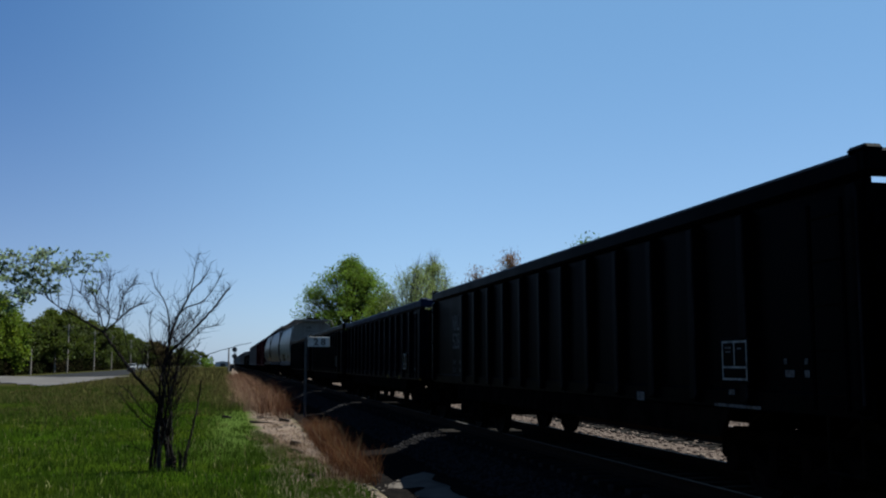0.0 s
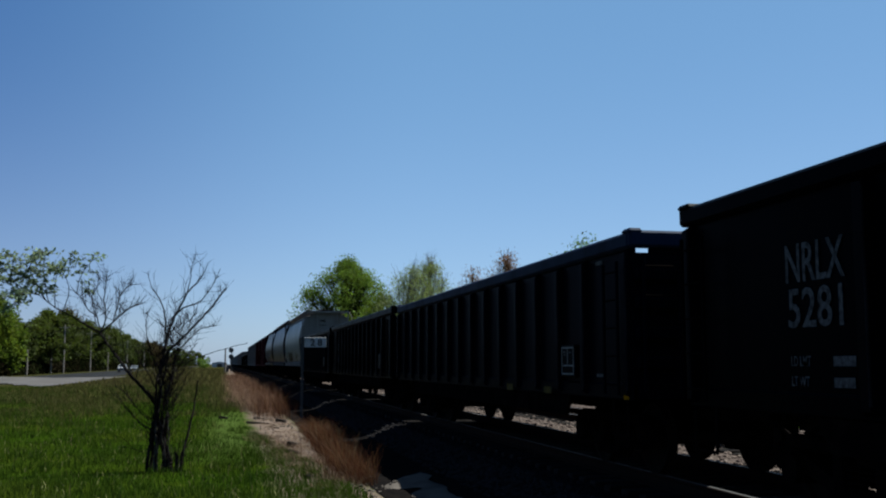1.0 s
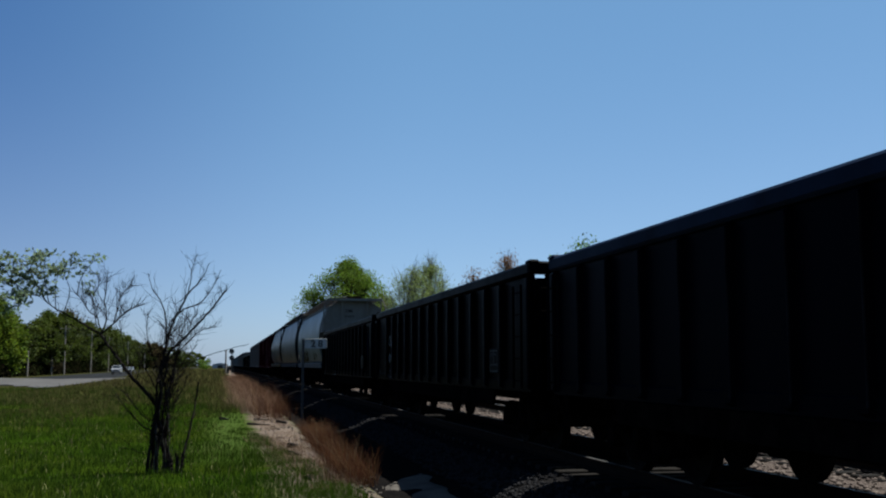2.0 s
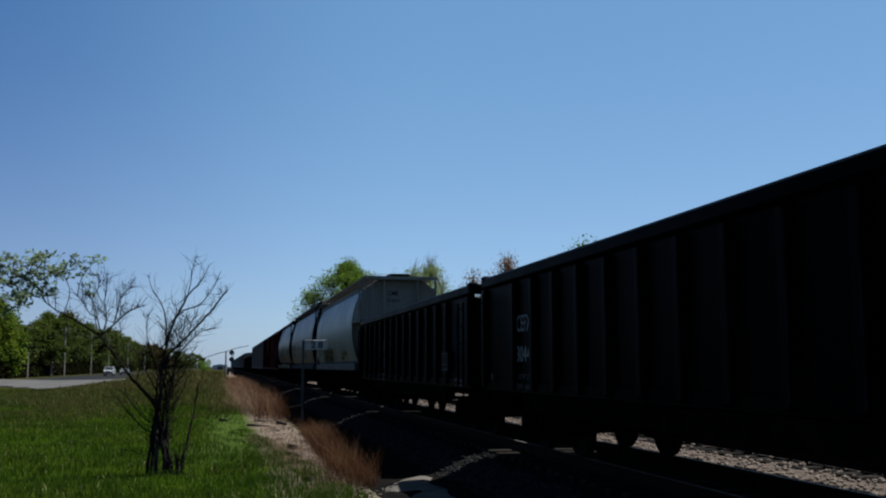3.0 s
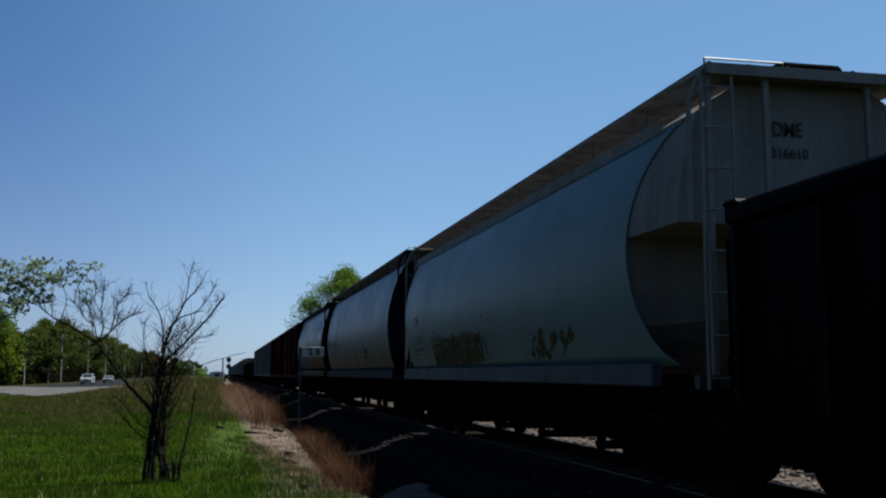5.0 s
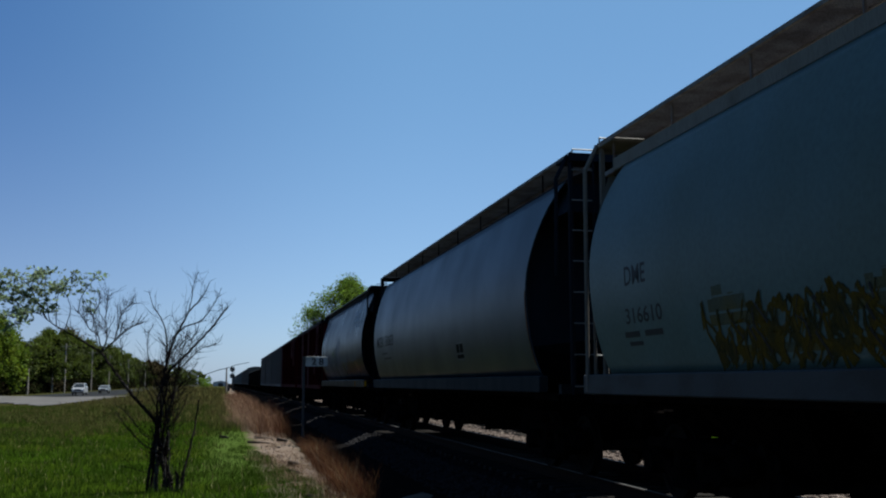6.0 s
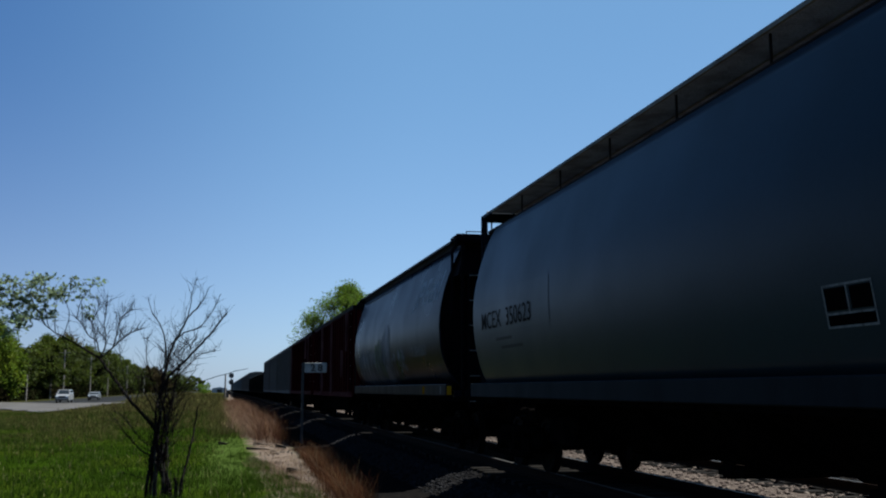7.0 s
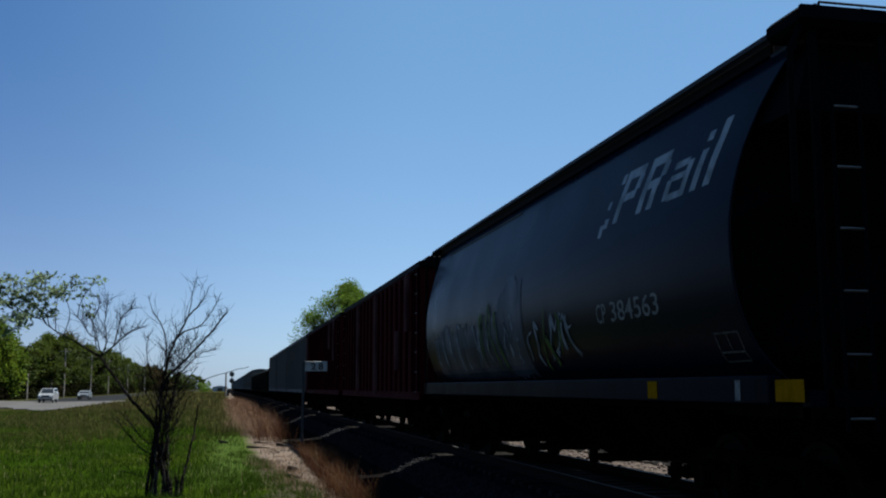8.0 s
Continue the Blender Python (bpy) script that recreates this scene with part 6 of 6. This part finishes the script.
# ---------------------------------------------------------------- beside the line
def mile_post():
    t = thing("milepost", "white milepost board with black 28 on a grey post", "sign", at=(3.02, 40.2, -0.68))
    bm = bmesh.new()
    prism(bm, [(-0.045, 0), (-0.045, 3.12), (0.045, 3.12), (0.045, 0)], -0.04, 0.04)
    part("post", bm, POST_GREY, t)
    b = part("board", boxes((0.06, 0.92, -0.075, -0.045, 2.74, 3.12), bevel=0.006), SIGN_WHITE, t, "white enamelled board")
    for k, figure in enumerate("28"):
        bm = letters(figure, 0.27, 0.17)
        bmesh.ops.translate(bm, verts=bm.verts, vec=(0.30 + k * 0.28, 2.795, 0))
        for dx in (-0.012, 0.012):
            layer = bm.copy()
            for v in layer.verts:
                v.co = Vector((v.co.x + dx, -0.0775 - (dx > 0) * 0.001, v.co.y))
            part("figure", layer, SIGN_BLACK, b, "black figure")
        bm.free()
    part("bracket", boxes((-0.05, 0.3, -0.046, 0.046, 2.85, 2.89), (-0.05, 0.3, -0.046, 0.046, 3.0, 3.04)), POST_GREY, t)


mile_post()


def signal_mast():
    t = thing("railway_signal", "black two-headed railway signal on a mast", "railway signal", at=(1.9, 262, -0.7))
    part("mast", ring(bmesh.new(), (0, 0, 0), (0, 0, 5.6), 0.09, 0.07, 10), POST_GREY, t)
    for z in (3.35, 5.0):
        bm = bmesh.new()
        ring(bm, (0, -0.12, z + 0.5), (0, -0.06, z + 0.5), 0.62, 0.62, 20)
        box(bm, -0.2, 0.2, -0.05, 0.25, z + 0.2, z + 0.8, 0.04)
        head = part("signal_head", bm, SIGN_BLACK, t)
        part("hood", ring(bmesh.new(), (0, -0.45, z + 0.5), (0, -0.12, z + 0.5), 0.17, 0.2, 12), SIGN_BLACK, head)
    part("ladder", bars([((0.2, 0.1, 0), (0.2, 0.1, 5.2), 0.03), ((0.5, 0.1, 0), (0.5, 0.1, 5.2), 0.03)]), POST_GREY, t)
    part("case", boxes((-1.2, -0.5, 0, 0.5, 0, 1.5), bevel=0.03), POST_GREY, t)


signal_mast()


def utility_pole(x, y, high, arm=True):
    t = thing("utility_pole", "weathered timber utility pole", "utility pole", "poles along the road", at=(x, y, -0.7))
    part("pole", ring(bmesh.new(), (0, 0, -0.3), (0, 0, high), 0.19, 0.13, 10), POLE_WOOD, t)
    if arm:
        part("crossarm", boxes((-1.1, 1.1, -0.06, 0.06, high - 0.7, high - 0.57), bevel=0.01), POLE_WOOD, t)
        for x in (-0.95, -0.4, 0.4, 0.95):
            part("insulator", ring(bmesh.new(), (x, 0, high - 0.57), (x, 0, high - 0.40), 0.05, 0.035, 8), POST_GREY, t)


for x, y, hh, arm in ((-33.5, 232, 10.5, True), (-33.5, 277, 10.5, True), (-33.5, 318, 10.5, True), (-33.5, 190, 4.6, False), (-34.5, 222, 6.0, False), (-33.5, 380, 10.5, True), (-33.5, 460, 10.5, True)):
    utility_pole(x, y, hh, arm)
utility_pole(0.38, 205, 5.1, False)

weeds = np.array([(-12.6 + random.uniform(-0.9, 0.8), y, -0.68, random.uniform(0.7, 1.5)) for y in np.linspace(150, 420, 4800)])
blades("roadside_weeds", weeds, BROWNGRASS, 0.75, 0.10, 0.4, 33, "tall olive-brown weeds along the road verge", "weeds")
# the whole road wears the tree-shade colour
tagged(sheet("road", [-31, -28, -25, -22, -20, -17.6], steps([(110, 12), (900, 1)]), lambda x, y: -0.635 + 0.02 * noise.noise(Vector((x * 0.3, y * 0.05, 3))), ASPHALT),
       "worn asphalt road, darkened for the shade of the trees", "road", kind="structure")


def gravel_lot():
    """Pale gravel mouth of a side road, narrowing into the road's shoulder."""
    def along(knots, x):
        for (a, p), (b, q) in zip(knots, knots[1:]):
            if x <= b:
                return p + (q - p) * max(0, (x - a) / (b - a))
        return knots[-1][1]

    far = [(-60, 178), (-34, 171), (-23.5, 156), (-19, 160), (-16.8, 167), (-13.7, 183), (-9.7, 284)]
    near = [(-60, 170), (-34, 146), (-23.3, 116), (-17.8, 101), (-15.4, 95), (-14.9, 120), (-14.5, 152), (-13.7, 174), (-9.7, 272)]
    xs, verts, faces = steps([(-60, 4), (-34, 0.6), (-9.7, 1)]), [], []
    for x in xs:
        a, b = along(near, x), along(far, x)
        a += min(6, (b - a) * 0.4) * noise.noise(Vector((x * 0.9, 1, 5)))
        for k in range(9):
            y = a + (b - a) * k / 8
            verts.append((x, y, -0.575 + 0.03 * noise.noise(Vector((x * 0.3, y * 0.08, 3)))))
    for i in range(len(xs) - 1):
        faces += [(i * 9 + k, i * 9 + k + 9, i * 9 + k + 10, i * 9 + k + 1) for k in range(8)]
    tagged(raw("gravel_lot", verts, faces, PAVING), "pale gravel mouth of a side road", "pavement", kind="structure")


gravel_lot()


def shed(x, y, w, d, h):
    t = thing("shed", "distant white low metal shed", "building", at=(x, y, -0.7))
    part("wall", boxes((-w / 2, w / 2, 0, d, 0, h), bevel=0.03), SHED_WHITE, t)
    bm = bmesh.new()
    prism(bm, [(-w / 2 - 0.3, h), (0, h + 0.8), (w / 2 + 0.3, h)], -0.3, d + 0.3)
    part("roof", bm, SHED_WHITE, t)
    part("door", boxes((-1.5, 1.5, -0.06, 0.0, 0, h * 0.75)), POST_GREY, t)


shed(-2.2, 640, 9, 14, 2.6)
rb = random.Random(5)
cs = [(-9 + rb.uniform(-2, 2), 480 + rb.uniform(-3, 3), rb.uniform(0, 3.5)) for _ in range(14)]
tagged(leaf_mesh("bush", cs, [1.2] * len(cs), 90, 0.3, LEAF, None, 9), "rounded green bush by the far line", "bush")


# ---------------------------------------------------------------- traffic on the road
def vehicle(name, label, paint_mat, high, bonnet, long_):
    """Car that drives towards -y, with body, cabin glass, lamps and wheels."""
    t = thing(name, label, "car")
    w = 0.95
    bm = bmesh.new()
    side = [(0.0, 0.42), (0.0, bonnet - 0.12), (0.18, bonnet), (1.35, bonnet + 0.10), (2.05, high), (long_ - 0.75, high), (long_ - 0.1, bonnet + 0.18), (long_, 0.95), (long_, 0.42)]
    a = [bm.verts.new((-w + (0.16 if z > bonnet + 0.2 else 0), y, z)) for y, z in side]
    b = [bm.verts.new((w - (0.16 if z > bonnet + 0.2 else 0), y, z)) for y, z in side]
    k = len(side)
    for i in range(k):
        bm.faces.new((a[i], a[(i + 1) % k], b[(i + 1) % k], b[i]))
    bm.faces.new(a[::-1]), bm.faces.new(b)
    bmesh.ops.bevel(bm, geom=bm.edges[:], offset=0.05, segments=2, affect="EDGES")
    body = part("body", bm, paint_mat, t, smooth=False)
    g = bmesh.new()
    f = [(1.42, bonnet + 0.16), (2.0, high - 0.07)]
    g.faces.new([g.verts.new(p) for p in ((-w + 0.16, f[0][0] - 0.02, f[0][1]), (w - 0.16, f[0][0] - 0.02, f[0][1]), (w - 0.24, f[1][0] - 0.03, f[1][1]), (-w + 0.24, f[1][0] - 0.03, f[1][1]))])
    part("windscreen", g, CAR_GLASS, body)
    for s in (-1, 1):
        part("side_window", boxes((*sorted((s * (w - 0.17), s * (w - 0.07))), 1.95, long_ - 0.7, bonnet + 0.2, high - 0.12), bevel=0.03), CAR_GLASS, body)
        part("headlamp", boxes((*sorted((s * 0.52, s * 0.86)), -0.02, 0.05, bonnet - 0.30, bonnet - 0.14), bevel=0.02), LAMP_GLASS, body)
        part("mirror", boxes((*sorted((s * w, s * (w + 0.2))), 1.6, 1.7, bonnet + 0.15, bonnet + 0.32), bevel=0.03), paint_mat, body)
    part("grille", boxes((-0.5, 0.5, -0.02, 0.03, bonnet - 0.36, bonnet - 0.14), bevel=0.01), SIGN_BLACK, body)
    part("bumper", boxes((-w + 0.02, w - 0.02, -0.09, 0.05, 0.42, 0.62), bevel=0.04), POST_GREY, body)
    for s in (-1, 1):
        for y in (0.9, long_ - 0.95):
            bm = bmesh.new()
            lathe(bm, [(0.2, -0.1), (0.34, -0.1), (0.36, -0.06), (0.36, 0.06), (0.34, 0.1), (0.2, 0.1)], 20)
            wh = part("wheel", bm, RUBBER, t, at=(s * 0.84, y, 0.36))
            part("rim", ring(bmesh.new(), (s * 0.06, 0, 0), (s * 0.115, 0, 0), 0.21, 0.19, 14), CAR_SILVER, wh)
    return t


van = vehicle("pickup_van", "white tall utility vehicle driving on the road", CAR_WHITE, 1.95, 1.12, 5.2)
sedan = vehicle("hatchback", "silver car driving on the road", CAR_SILVER, 1.55, 0.95, 4.4)


# ---------------------------------------------------------------- movement
def motions():
    for car, middle in train:
        walk(car, [(t, pose(TRACK_X, middle - SPEED * t, 0)) for t in (0, 2, 4, 6, 8)])
    turn = math.degrees(SPEED / WHEEL_R)
    for w in spinning:
        x, y, z = w.location
        walk(w, [(k / FPS, pose(x, y, z, turn * k / FPS, 0, 0)) for k in range(8 * FPS + 1)])
    walk(van, [(t, pose(-23.4, 146 + 15.2 * (8 - t), -0.60)) for t in (0, 4, 8)])
    walk(sedan, [(t, pose(-23.4, 184 + 14.4 * (8 - t), -0.60)) for t in (0, 4, 8)])


for ob in list(bpy.data.objects):
    if ob.name.split(".")[0] in ("stencil", "placard"):
        tagged(ob, kind="stuff")

motions()
